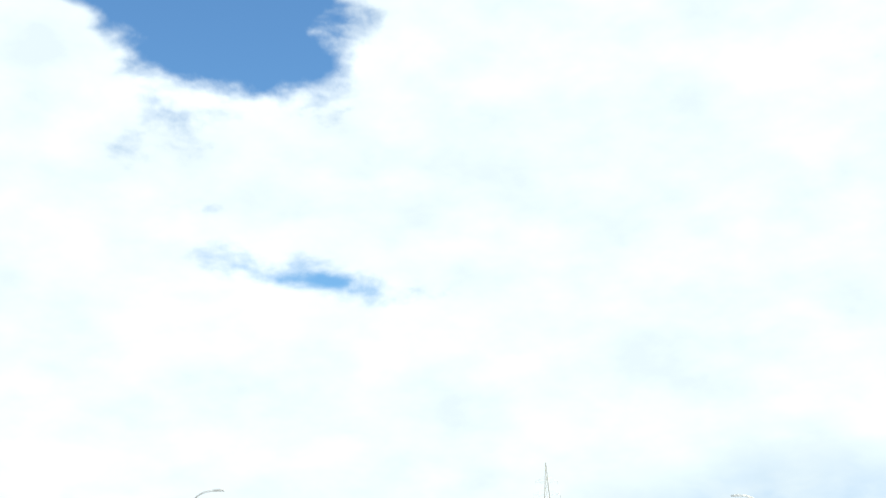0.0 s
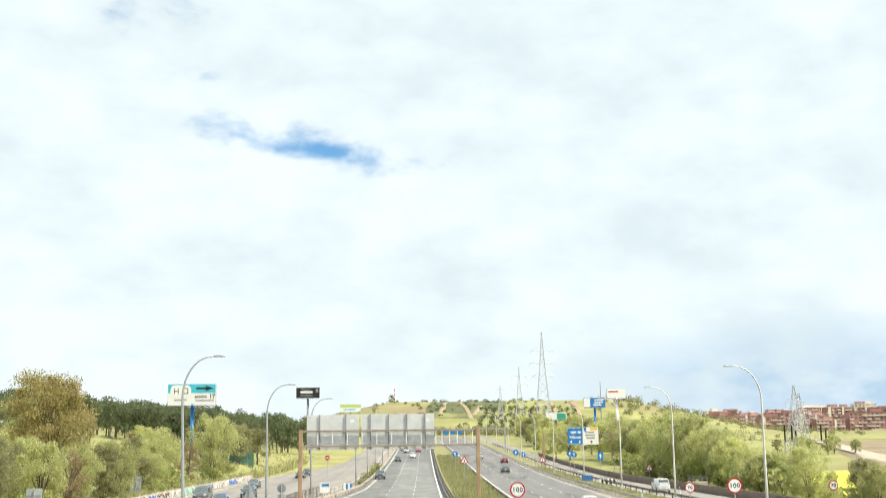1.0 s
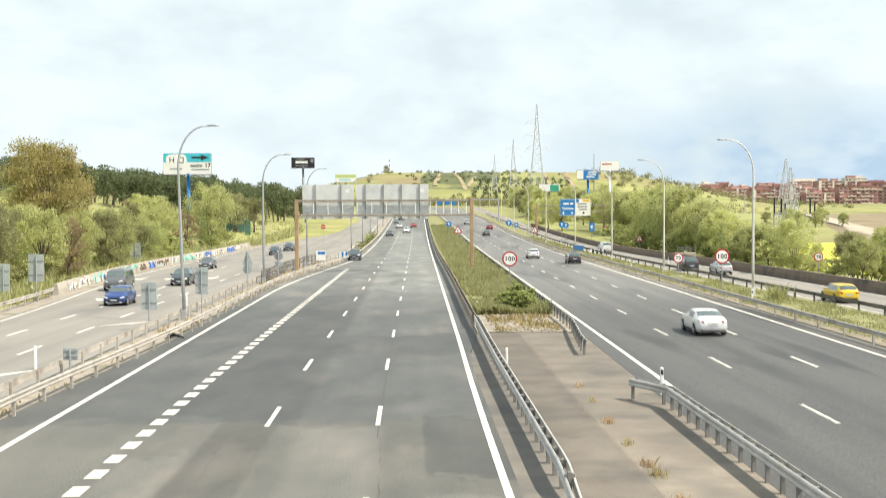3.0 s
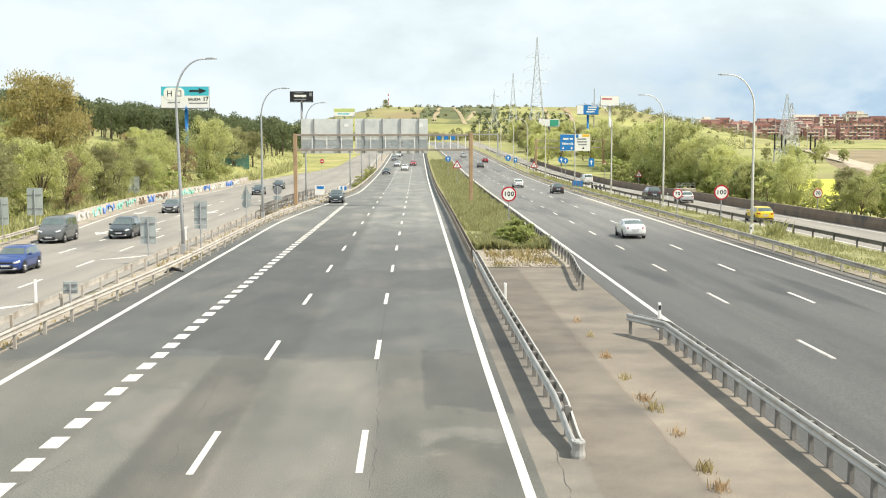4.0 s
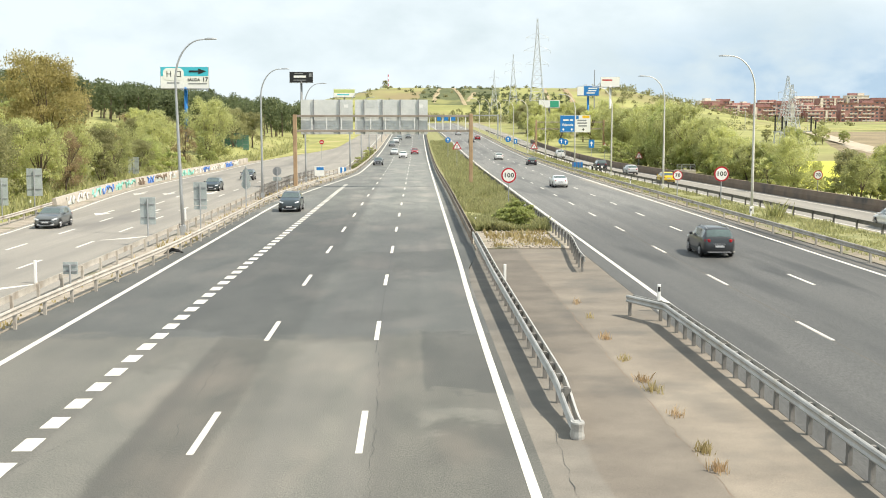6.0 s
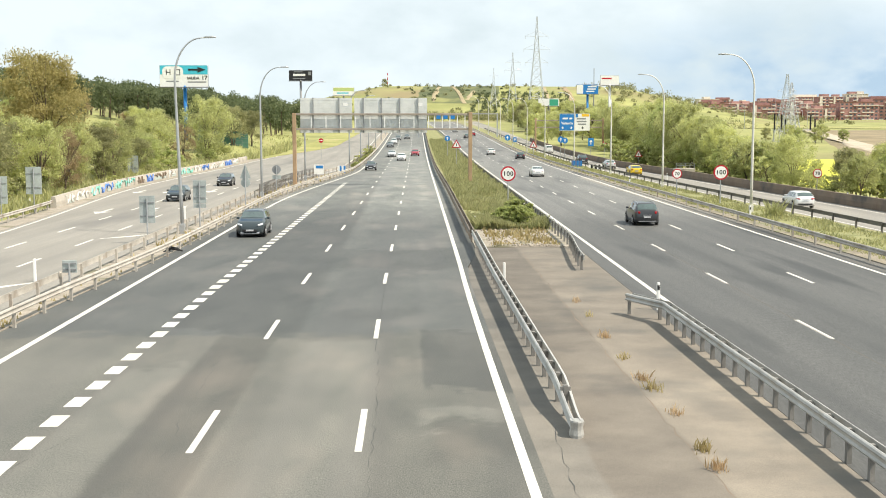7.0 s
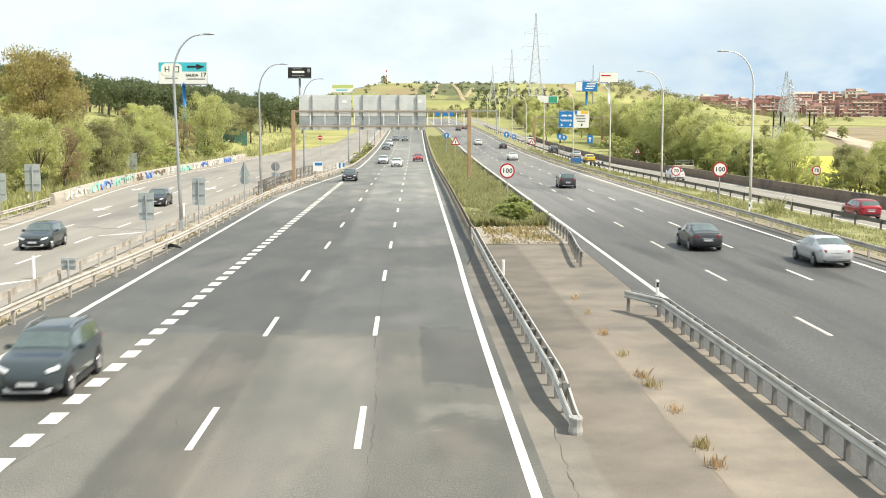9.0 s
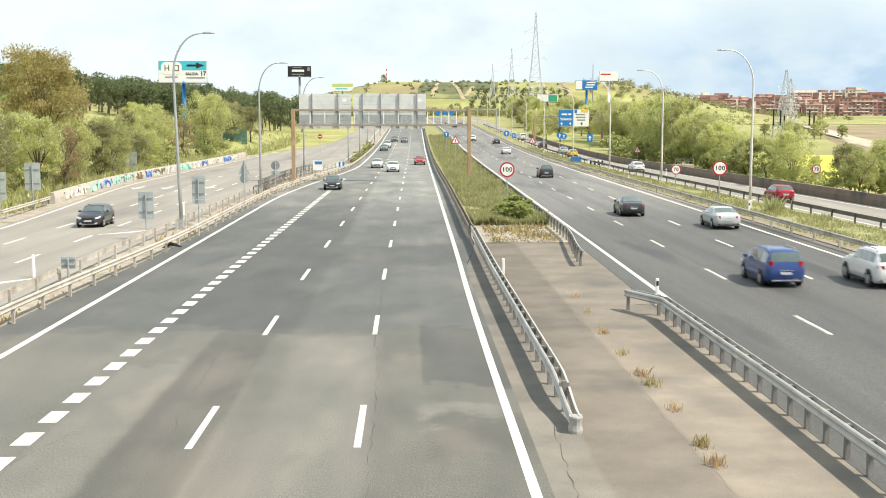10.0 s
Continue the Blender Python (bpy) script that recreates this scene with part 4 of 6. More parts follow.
# right bank
for i in range(46):
    y = 96 + i * 4.6 + rng.uniform(-3, 3)
    x = collector_wall(y) + rng.uniform(3.5, 13) + (4 if y < 135 else 10 if y > 200 else 0)
    if 150 < y < 190:
        x = max(x, collector_wall(y) + 9)
    if 0.335 < x / y < 0.39:
        continue
    tall = 1 - smooth(0.22, 0.31, x / y)
    plant(rng.choice(("fresh_a", "fresh_a", "fresh_b", "fresh_b", "green_a")), x, y, 0.46 + 0.52 * tall + rng.uniform(-0.06, 0.1), rng.uniform(0, 360))
for i in range(30):
    y = 250 + i * 9 + rng.uniform(-3, 3)
    plant(rng.choice(("fresh_a", "fresh_b", "olive_a")), collector_wall(y) + rng.uniform(14, 40), y, rng.uniform(0.7, 1.05), rng.uniform(0, 360))
for i in range(84):
    y = rng.uniform(84, 215)
    x = collector_wall(y) + (rng.uniform(6, 14) if 150 < y < 188 else rng.uniform(1.8, 12))
    plant(rng.choice(("shrub", "shrub", "shrub", "shrub_green")), x, y, rng.uniform(0.8, 1.4) * (0.5 if 0.335 < x / y < 0.39 else 1.0), rng.uniform(0, 360))
for i in range(26):
    y = rng.uniform(100, 200)
    q = rng.uniform(0.31, 0.46)
    plant(rng.choice(("fresh_a", "fresh_b", "fresh_b", "olive_a")), max(y * q, collector_wall(y) + 4.0), y, rng.uniform(0.4, 0.6) * (0.45 if 0.335 < q < 0.39 else 1.0), rng.uniform(0, 360))


def pine_wood():
    """Dark umbrella pines on the ridge, too many to count."""
    r = np.random.default_rng(21)
    cl, bm = [], bm_new()
    for i in range(330):
        y = r.uniform(285, 470)
        x = -0.02 * y - 26 - r.uniform(0, 1) * (y * 0.38)
        z = land(x, y)
        h = r.uniform(8, 11) + 3.0 * smooth(80, 150, -x)
        add_tube(bm, [(x, y, z - 0.5), (x + r.normal(0, 0.3), y, z + h * 0.7)], [0.2, 0.12], 5)
        for k in range(6):
            cl.append(((x + r.normal(0, 1.1), y + r.normal(0, 1.1), z + h * r.uniform(0.3, 0.95)), (2.0, 2.0, 1.3), 80))
    me = leaf_mesh("pine_crowns", cl, M["leaf_pine"], r, 0.42)
    wood = tagged(new("pine_wood", me), "dark umbrella pine wood on the ridge", "trees", kind="stuff")
    tagged(part("pine_trunks", bm, M["bark"], wood), kind="stuff")


pine_wood()


def grass_patch(name, label, spots, mat, seed, h=0.5, category="grass", width=0.03):
    """Blades of grass: spots is a list of (x, y, z, height factor)."""
    r = np.random.default_rng(seed)
    pts, faces = [], []
    for x, y, z, f in spots:
        a, t = r.uniform(0, 6.3), r.normal(0, 0.25, 2)
        hh = h * f * r.uniform(0.5, 1.3)
        dx, dy = math.cos(a) * width * (1 + f), math.sin(a) * width * (1 + f)
        k = len(pts)
        pts += [(x - dx, y - dy, z - 0.02), (x + dx, y + dy, z - 0.02), (x + t[0] * hh * 0.5 + dx * 0.6, y + t[1] * hh * 0.5 + dy * 0.6, z + hh * 0.6), (x + t[0] * hh * 1.2, y + t[1] * hh * 1.2, z + hh)]
        faces += [(k, k + 1, k + 2), (k, k + 2, k + 3)]
    me = bpy.data.meshes.new(name)
    me.from_pydata(pts, [], faces)
    me.materials.append(mat)
    return tagged(new(name, me), label, category, kind="stuff")


def scatter(n, lo, hi, y0, y1, seed, dz=0.05, power=1.0):
    r = np.random.default_rng(seed)
    out = []
    while len(out) < n:
        y = y0 + (y1 - y0) * r.random() ** power
        a, b = lo(y), hi(y)
        x = a + (b - a) * r.random()
        d = noise.noise((x * 0.5, y * 0.25, seed)) + 0.5
        if r.random() < d * 1.3:
            out.append((x, y, rise(y) + dz, 0.6 + d * (1 + 0.004 * y)))
    return out


grass_patch("grass_median", "yellow-green tall grass filling the median", scatter(42000, lambda y: 4.1 + bend_l(y), lambda y: 8.5 + bend_r(y), 74, 330, 1, power=1.8), M["grass"], 1, 0.36, width=0.022)
grass_patch("grass_nose", "dry grass tufts on the stony median nose", scatter(700, lambda y: 4.5 + bend_l(y), lambda y: 8.2 + bend_r(y), 64.0, 75, 2), M["straw"], 2, 0.15)
grass_patch("grass_verge_right", "weedy green grass between the barriers", scatter(24000, lambda y: right_rail(y) + 0.7, lambda y: collector_rail(y) - 0.2, 45, 260, 3, power=1.6), M["grass"], 3, 0.17, width=0.016)
grass_patch("grass_verge_left", "sparse dry grass on the gravel strip", scatter(500, lambda y: back_rail(y) + 0.2, lambda y: front_rail(y) - 0.2, 30, 200, 4, power=1.5), M["straw"], 4, 0.18)
grass_patch("grass_bank_left", "tall grass on the bank by the collector road", scatter(16000, lambda y: -34 - 10, lambda y: outer_edge(y) - 1.3, 85, 300, 5, dz=-0.05), M["grass"], 5, 0.6, width=0.05)
gr = np.random.default_rng(77)
for tx, ty, tn in ((27.2, 84.5, 260), (26.7, 83.6, 160)):
    grass_patch("reed_tuft", "pale green tuft of tall weeds on the verge", [(tx + gr.normal(0, 0.28), ty + gr.normal(0, 0.35), 0.05, gr.uniform(0.7, 1.5)) for k in range(tn)], M["grass"], 31, 0.75, "weed", 0.014)
mound = [(x, y, land(x, y), gr.uniform(0.4, 1.3)) for x, y in zip(gr.uniform(-60, -29.8, 9000), gr.uniform(206, 345, 9000)) if noise.noise((x * 0.2, y * 0.1, 4)) > -0.15]
grass_patch("grass_mound", "yellow-green grass on the mound by the fork", mound, M["grass"], 9, 0.4, width=0.04)
for kind, x, y, s in (("fresh_a", 103.5, 313, 0.5), ("green_a", 107.5, 318, 0.45), ("fresh_b", 112.0, 316, 0.46), ("olive_a", 99.5, 320, 0.5), ("fresh_a", 116.0, 322, 0.5), ("green_a", 120.5, 318, 0.42)):
    plant(kind, x, y, s, rng.uniform(0, 360))
for x, y, s in ((7.6, 76, 1.3), (7.0, 78, 1.6), (6.2, 77, 1.2), (8.2, 80, 1.2), (8.0, 86, 1.3), (6.8, 76.4, 1.3)):
    plant("weed", x, y, s, rng.uniform(0, 360), rise(y) + 0.03)
for i, (x, y) in enumerate(((6.05, 21.9), (6.12, 23.2), (6.25, 26.2), (6.2, 28.8), (6.17, 29.9), (6.22, 32.7), (6.25, 36.1), (6.4, 40.2), (6.37, 43.6))):
    r = np.random.default_rng(i)
    grass_patch("dry_tuft", "dry straw-coloured weed tuft in an asphalt crack", [(x + r.normal(0, 0.09), y + r.normal(0, 0.16), 0.0, r.uniform(0.35, 1.1)) for k in range((70, 90, 45, 60, 70, 40, 70, 30, 40)[i])], M["straw" if i % 2 else "russet"], i + 50, 0.24, "weed", 0.008)


# ---- billboards ----
def board(x0, x1, z0, z1, y, face, pole, label, poles=1, pole_x=None):
    b = thing("billboard", label, "billboard", group="billboards")
    cx, w, h = (x0 + x1) / 2, x1 - x0, z1 - z0
    px = pole_x if pole_x is not None else cx
    b.matrix_basis = pose(0, y, 0)
    zb = land(px, y)
    bm = bm_new()
    add_tube(bm, [(px, 0.3, zb - 0.5), (px, 0.3, z0 + 0.3)], [0.45, 0.38], 12)
    part("pole", bm, pole, b, smooth=True)
    bm = bm_new()
    add_box(bm, cx, 0.3, (z0 + z1) / 2, w, 0.5, h, bevel=0.05)
    part("box", bm, M["grey"], b)
    plate(b, "panel", cx, (z0 + z1) / 2, w - 0.1, h - 0.1, 0.02, face)
    bm = bm_new()
    add_box(bm, cx, -0.5, z0 - 0.15, w * 1.02, 0.9, 0.1)
    part("walkway", bm, M["steel_dark"], b)
    return b


def bars(parent, cx, cz, w, h, rows, y, mat, seed=0):
    r = random.Random(seed)
    for k in range(rows):
        z = cz + h / 2 - (k + 0.5) * h / rows
        ww = w * r.uniform(0.65, 1.0)
        plate(parent, "text_bar", cx + (w - ww) * r.uniform(-0.4, 0.4), z, ww, h / rows * 0.5, y, mat, 0.012)


b = board(-53.1, -42.8, 15.0, 19.6, 250, M["white"], M["blue"], "white and cyan roadside billboard with a dark arrow", pole_x=-47.8)
plate(b, "cyan_band", -47.95, 18.6, 10.1, 1.9, -0.01, M["sky_blue"], 0.02)
bm = bm_new()
pts = [(-50.3 + sx * 1.2 + 1.0 * math.cos(a), 18.05 + sz * 0.3 + 1.0 * math.sin(a)) for sx, sz, a0 in ((1, 1, 0), (-1, 1, 90), (-1, -1, 180), (1, -1, 270)) for a in (radians(a0 + 18 * k) for k in range(6))]
add_loft(bm, [[(x, yy, z) for x, z in pts] for yy in (-0.04, -0.01)])
part("logo_field", bm, M["white"], b, "white rounded logo field")
for dx, w in ((-1.35, 0.16), (-0.55, 0.16), (0.65, 0.16), (1.5, 0.16)):
    plate(b, "logo_stroke", -50.3 + dx, 18.1, w, 1.2, -0.05, M["black"], 0.014)
for cx, cz, w in ((-51.25, 18.1, 0.7), (-49.2, 18.65, 0.9), (-49.2, 17.55, 0.9)):
    plate(b, "logo_stroke", cx, cz, w, 0.15, -0.055, M["black"], 0.014)
bm = bm_new()
pts = ((-47.0, 18.45), (-45.0, 18.45), (-45.0, 18.05), (-43.3, 18.65), (-45.0, 19.25), (-45.0, 18.85), (-47.0, 18.85))
add_loft(bm, [[(x, yy, z) for x, z in pts] for yy in (-0.06, -0.03)])
part("arrow", bm, M["black"], b, "dark arrow pointing right")
lettering(b, "SALIDA", 0.8, pose(-46.0, -0.03, 16.85, 90, 0, 0), M["black"])
lettering(b, "17", 1.25, pose(-43.6, -0.03, 16.9, 90, 0, 0), M["black"])
bars(b, -45.2, 16.05, 4.0, 0.5, 1, -0.02, M["grey"], 2)
bars(b, -50.4, 16.2, 3.6, 0.5, 1, -0.02, M["grey"], 3)

b = board(-41.0, -33.0, 22.1, 25.7, 400, M["black"], M["grey"], "black roadside billboard with white bars of print")
bars(b, -37.6, 24.1, 4.8, 1.5, 1, -0.01, M["white"], 5)
bars(b, -37.8, 25.15, 3.0, 0.5, 1, -0.01, M["grey"], 15)
bars(b, -37.6, 22.9, 4.6, 0.6, 1, -0.01, M["grey"], 6)
plate(b, "emblem", -33.9, 24.6, 0.9, 1.2, -0.01, M["grey"], 0.02)
b = board(-39.0, -28.0, 22.3, 26.6, 600, M["white"], M["grey"], "pale green and white roadside billboard")
plate(b, "lime_band", -33.5, 25.4, 10.6, 1.7, -0.01, paint("pale_lime_print", (0.48, 0.56, 0.22)), 0.02)
bars(b, -33.5, 23.6, 8, 1.2, 1, -0.01, M["sky_blue"], 7)
b = board(58.0, 65.5, 17.7, 21.0, 400, M["blue"], M["blue"], "blue and white roadside billboard on a blue mast", pole_x=61.8)
plate(b, "white_field", 59.1, 19.35, 2.2, 3.0, -0.01, M["white"], 0.02)
bars(b, 62.9, 19.4, 4.2, 2.4, 3, -0.01, M["white"], 8)
b = board(62.8, 69.0, 20.0, 23.2, 380, M["white"], M["white"], "white roadside billboard with faint red print", pole_x=66.0)
bars(b, 65.0, 22.2, 4.0, 0.9, 1, -0.01, M["red"], 9)
b = board(46.9, 54.5, 13.9, 16.6, 420, M["white"], M["grey"], "low white and green roadside billboard")
plate(b, "green_field", 52.6, 15.2, 3.2, 2.3, -0.01, M["green"], 0.02)


# ---- road signs ----
def sign_pole(parent, top, bottom, x=0.0):
    bm = bm_new()
    add_tube(bm, [(x, 0.05, bottom - 0.3), (x, 0.05, top)], 0.045, 8)
    part("pole", bm, M["lamp_steel"], parent)


def round_sign(x, y, zc, r, text, label, z0=None):
    s = thing("speed_sign", label, "road sign", pose(x, y, 0), group="round speed signs")
    sign_pole(s, zc + r * 0.6, rise(y) if z0 is None else z0)
    disc(s, "rim", zc, r, 0.0, M["red"])
    disc(s, "face", zc, r * 0.80, -0.014, M["white"], 0.012)
    size = r * (0.82 if len(text) == 3 else 0.95)
    for k, digit in enumerate(text):
        lettering(s, digit, size, pose((k - (len(text) - 1) / 2) * size * 0.575, -0.024, zc, 90, 0, 0), M["black"], "digit")
    return s


round_sign(8.35, 97, 2.7, 0.64, "100", "round red-rimmed speed limit 100 sign in the median")
round_sign(26.4, 97, 2.8, 0.64, "100", "round red-rimmed speed limit 100 sign behind the barrier")
round_sign(24.3, 104, 2.4, 0.45, "70", "small round speed limit 70 sign by the barrier")
round_sign(38.6, 108, 2.25, 0.45, "70", "small round speed limit 70 sign by the low wall", land(38.6, 108))


def back_plate(x0, x1, z0, z1, y, label, kind="rect", low=None, base=None):
    cx, w, h = (x0 + x1) / 2, x1 - x0, z1 - z0
    s = thing("road_sign", label, "road sign", pose(cx, y, 0), group="road signs seen from behind")
    sign_pole(s, z1 - 0.1, rise(y) if base is None else base)
    if kind == "rect":
        plate(s, "panel", 0, (z0 + z1) / 2, w, h, 0.12, M["sign_grey"], 0.03, r=0.008)
        for k in (-0.25, 0.25):
            plate(s, "bracket", 0, (z0 + z1) / 2 + k * h, w * 0.9, 0.06, 0.09, M["grey"], 0.03)
    elif kind == "triangle":
        bm = bm_new()
        pts = ((-w / 2, z0), (w / 2, z0), (0, z1))
        add_loft(bm, [[(a, yy, z) for a, z in pts] for yy in (0.1, 0.13)])
        part("panel", bm, M["sign_grey"], s)
    else:
        disc(s, "panel", (z0 + z1) / 2, w / 2, 0.12, M["sign_grey"] if kind == "disc" else M["grey"], 0.03)
    if low:
        bm = bm_new()
        lz0, lz1, lk = low
        if lk == "disc":
            disc(s, "lower_panel", (lz0 + lz1) / 2, (lz1 - lz0) / 2, 0.12, M["sign_grey"], 0.03)
            bm.free()
        else:
            add_box(bm, 0, 0.12, (lz0 + lz1) / 2, w * 0.95, 0.03, lz1 - lz0)
            part("lower_panel", bm, M["sign_grey"], s)
    return s


back_plate(-15.38, -14.5, 1.2, 2.75, 66, "tall grey back of a rectangular road sign")
back_plate(-14.0, -13.15, 1.7, 3.2, 75, "grey back of a rectangular sign with lower plate", low=(1.42, 1.66, "rect"))
back_plate(-13.46, -12.55, 2.55, 3.7, 92, "grey backs of a triangular and a round sign", "triangle", low=(1.85, 2.6, "disc"))
back_plate(-13.13, -12.28, 2.1, 3.0, 111, "dark back of a round sign with lower plate", "dark", low=(1.65, 2.0, "rect"))
back_plate(-29.3, -28.1, 1.5, 3.6, 89, "large grey back of a sign on two arms", "rect")
back_plate(-36.3, -34.9, 0.7, 2.9, 150, "grey back of a rectangular sign among bushes", base=land(-37, 150))
back_plate(-29.9, -29.0, 1.1, 3.1, 84, "grey back of a narrow road sign")


def warn_sign(x, y, zc, s, label, base=None):
    ob = thing("warning_sign", label, "road sign", pose(x, y, 0), group="triangular warning signs")
    sign_pole(ob, zc, rise(y) if base is None else base)
    for k, yy, mat, nm in ((1.0, 0.0, M["red"], "rim"), (0.68, -0.02, M["white"], "face")):
        bm = bm_new()
        pts = [(s * k * 0.58 * a, zc - s * 0.04 + s * k * b) for a, b in ((-1, -0.33), (1, -0.33), (0, 0.67))]
        add_loft(bm, [[(a, yy + e, z) for a, z in pts] for e in (-0.008, 0.008)])
        part(nm, bm, mat, ob)
    plate(ob, "symbol", 0, zc - 0.02, s * 0.1, s * 0.34, -0.034, M["black"], 0.01)


def blue_sign(x, y, zc, r, label, square=False, base=None):
    ob = thing("blue_sign", label, "road sign", pose(x, y, 0), group="blue road signs")
    sign_pole(ob, zc, rise(y) if base is None else base)
    if square:
        plate(ob, "panel", 0, zc, r * 1.4, r * 2, 0.0, M["blue"], 0.03, r=0.008)
    else:
        disc(ob, "panel", zc, r, 0.0, M["blue"])
    bm = bm_new()
    pts = [(r * a, zc + r * c) for a, c in ((-0.12, -0.6), (0.12, -0.6), (0.12, 0.05), (0.42, 0.05), (0, 0.62), (-0.42, 0.05), (-0.12, 0.05))]
    add_loft(bm, [[(a, e, z) for a, z in pts] for e in (-0.03, -0.015)])
    part("arrow", bm, M["white"], ob, "white arrow")


warn_sign(36.9, 185, 2.2, 1.1, "red-rimmed triangular warning sign by the collector road")
warn_sign(37.3, 220, 3.2, 1.3, "red-rimmed triangular warning sign before the trees")
warn_sign(25.9, 240, 2.8, 1.4, "red-rimmed triangular warning sign behind the barrier")
warn_sign(7.8, 190, 3.65, 1.35, "red-rimmed triangular warning sign in the median grass")
blue_sign(28.3, 215, 4.2, 0.58, "round blue arrow sign on the verge")
blue_sign(29.2, 216, 4.0, 0.55, "round blue arrow sign beside its twin")
blue_sign(25.6, 300, 3.7, 0.75, "round blue arrow sign at the diverge")
blue_sign(26.6, 290, 3.3, 0.6, "small blue arrow sign at the diverge", True)
blue_sign(7.65, 230, 4.25, 0.55, "round blue arrow sign in the median")
blue_sign(36.3, 230, 3.5, 0.8, "tall blue panel sign beside the trees", True)


def direction_gantry():
    y = 270.0
    g = thing("direction_gantry", "brown sign gantry with blue and white direction boards", "sign gantry", pose(0, y, 0))
    for x in (29.6, 45.4):
        bm = bm_new()
        add_box(bm, x, 0, 4.4, 0.4, 0.4, 8.2, bevel=0.04)
        part("post", bm, M["brown"], g)
    for z in (8.0, 6.4):
        bm = bm_new()
        add_box(bm, 37.5, 0, z, 15.6, 0.22, 0.22)
        part("beam", bm, M["beam"], g)
    blue = plate(g, "blue_board", 36.9, 7.6, 3.45, 3.95, -0.25, M["blue"], 0.08, "blue direction board with white lettering")
    plate(blue, "border", 36.9, 9.48, 3.2, 0.07, -0.3, M["white"], 0.012)
    plate(blue, "border", 36.9, 5.72, 3.2, 0.07, -0.3, M["white"], 0.012)
    lettering(blue, "Valencia", 0.82, pose(36.9, -0.3, 7.35, 90, 0, 0), M["white"])
    plate(blue, "text_bar", 36.5, 8.45, 1.3, 0.4, -0.3, M["white"], 0.012)
    plate(blue, "text_bar", 37.8, 8.45, 0.7, 0.4, -0.3, M["white"], 0.012)
    white = plate(g, "white_board", 40.5, 7.6, 3.5, 3.95, -0.25, M["white"], 0.08, "white direction board with a yellow panel")
    plate(white, "yellow_panel", 41.2, 9.2, 1.7, 0.6, -0.3, M["yellow"], 0.012)
    plate(white, "blue_panel", 39.2, 9.1, 0.6, 0.8, -0.3, M["blue"], 0.012)
    bars(white, 40.5, 7.75, 2.9, 1.9, 3, -0.3, M["grey"], 4)
    for parent, xs, mat in ((blue, (35.9, 37.9), M["white"]), (white, (40.6,), M["black"])):
        for x in xs:
            bm = bm_new()
            pts = ((x - 0.1, 6.6), (x - 0.1, 6.35), (x - 0.32, 6.35), (x, 5.95), (x + 0.32, 6.35), (x + 0.1, 6.35), (x + 0.1, 6.6))
            add_loft(bm, [[(a, e, z) for a, z in pts] for e in (-0.31, -0.295)])
            part("arrow", bm, mat, parent)


direction_gantry()


def far_gantry():
    g = thing("far_gantry", "distant gantry with small blue direction boards", "sign gantry", pose(0, 360, 0))
    z = rise(360)
    for x in (3.0, 27.5):
        bm = bm_new()
        add_box(bm, x, 0, z + 3.5, 0.4, 0.4, 8)
        part("post", bm, M["lamp_steel"], g)
    bm = bm_new()
    add_box(bm, 15.2, 0, z + 7.2, 24.6, 0.25, 0.3)
    part("beam", bm, M["lamp_steel"], g)
    for x in (9.2, 11.4, 13.6):
        plate(g, "blue_board", x, z + 6.2, 1.3, 1.3, -0.3, M["blue"], 0.06)


far_gantry()


def hazard_box(x, y, w, label, dark="blue", pale="white", h=1.0):
    marker = thing("hazard_marker", label, "road barrier", pose(x, y, rise(y) + 0.05), group="blue and white hazard markers")
    n = max(4, int(w / 0.28))
    for k in range(n):
        bm = bm_new()
        add_box(bm, -w / 2 + (k + 0.5) * w / n, 0, h / 2, w / n - 0.01, 0.35, h, bevel=0.02)
        part("stripe_block", bm, M[dark] if k % 2 else M[pale], marker)


hazard_box(27.4, 188, 1.7, "blue and white striped impact attenuator", pale="blue_dull")
hazard_box(29.0, 178, 2.4, "row of black and white striped blocks", dark="black", h=0.7)
hazard_box(-9.6, 165, 1.1, "blue and white striped impact attenuator by the merge")
plate(hz := thing("notice_board", "white board with blue markings beside the barrier", "sign", pose(-11.3, 145, 0)), "panel", 0, 1.3, 1.2, 1.2, 0, M["white"], 0.05)
plate(hz, "marking", 0.1, 1.6, 0.9, 0.35, -0.03, M["blue"], 0.012)
sign_pole(hz, 1.5, 0)


def delineator(x, y, label="white plastic delineator post", banded=True, h=1.1):
    d = thing("delineator", label + " beside the road", "delineator", pose(x, y, rise(y)), group="delineators")
    bm = bm_new()
    add_box(bm, 0, 0, h / 2 - 0.1, 0.12, 0.10, h, bevel=0.03)
    part("post", bm, M["white"], d)
    if banded:
        bm = bm_new()
        add_box(bm, 0, -0.052, 0.82, 0.09, 0.01, 0.18)
        part("band", bm, M["black"], d)


for x, y in ((-16.2, 50), (-15.9, 82), (4.2, 50.5), (9.12, 41.6), (-30, 92), (-30.8, 118), (24.5, 82), (31.5, 140), (4.4, 77), (8.6, 86), (-30.9, 150), (25.0, 130), (37.7, 98)):
    delineator(x, y, banded=x > 8, h=0.8 if 4 < x < 5 else 1.1)
back_plate(-14.15, -13.55, 0.75, 1.25, 47, "small dark double marker plate on the barrier", "rect")


no_entry = thing("no_entry_sign", "round red no-entry sign with a white bar", "road sign", pose(-17.4, 230, 0))
sign_pole(no_entry, 4.0, rise(230))
disc(no_entry, "face", 3.85, 0.45, 0.0, M["red"])
plate(no_entry, "bar", 0, 3.85, 0.62, 0.14, -0.02, M["white"], 0.012)

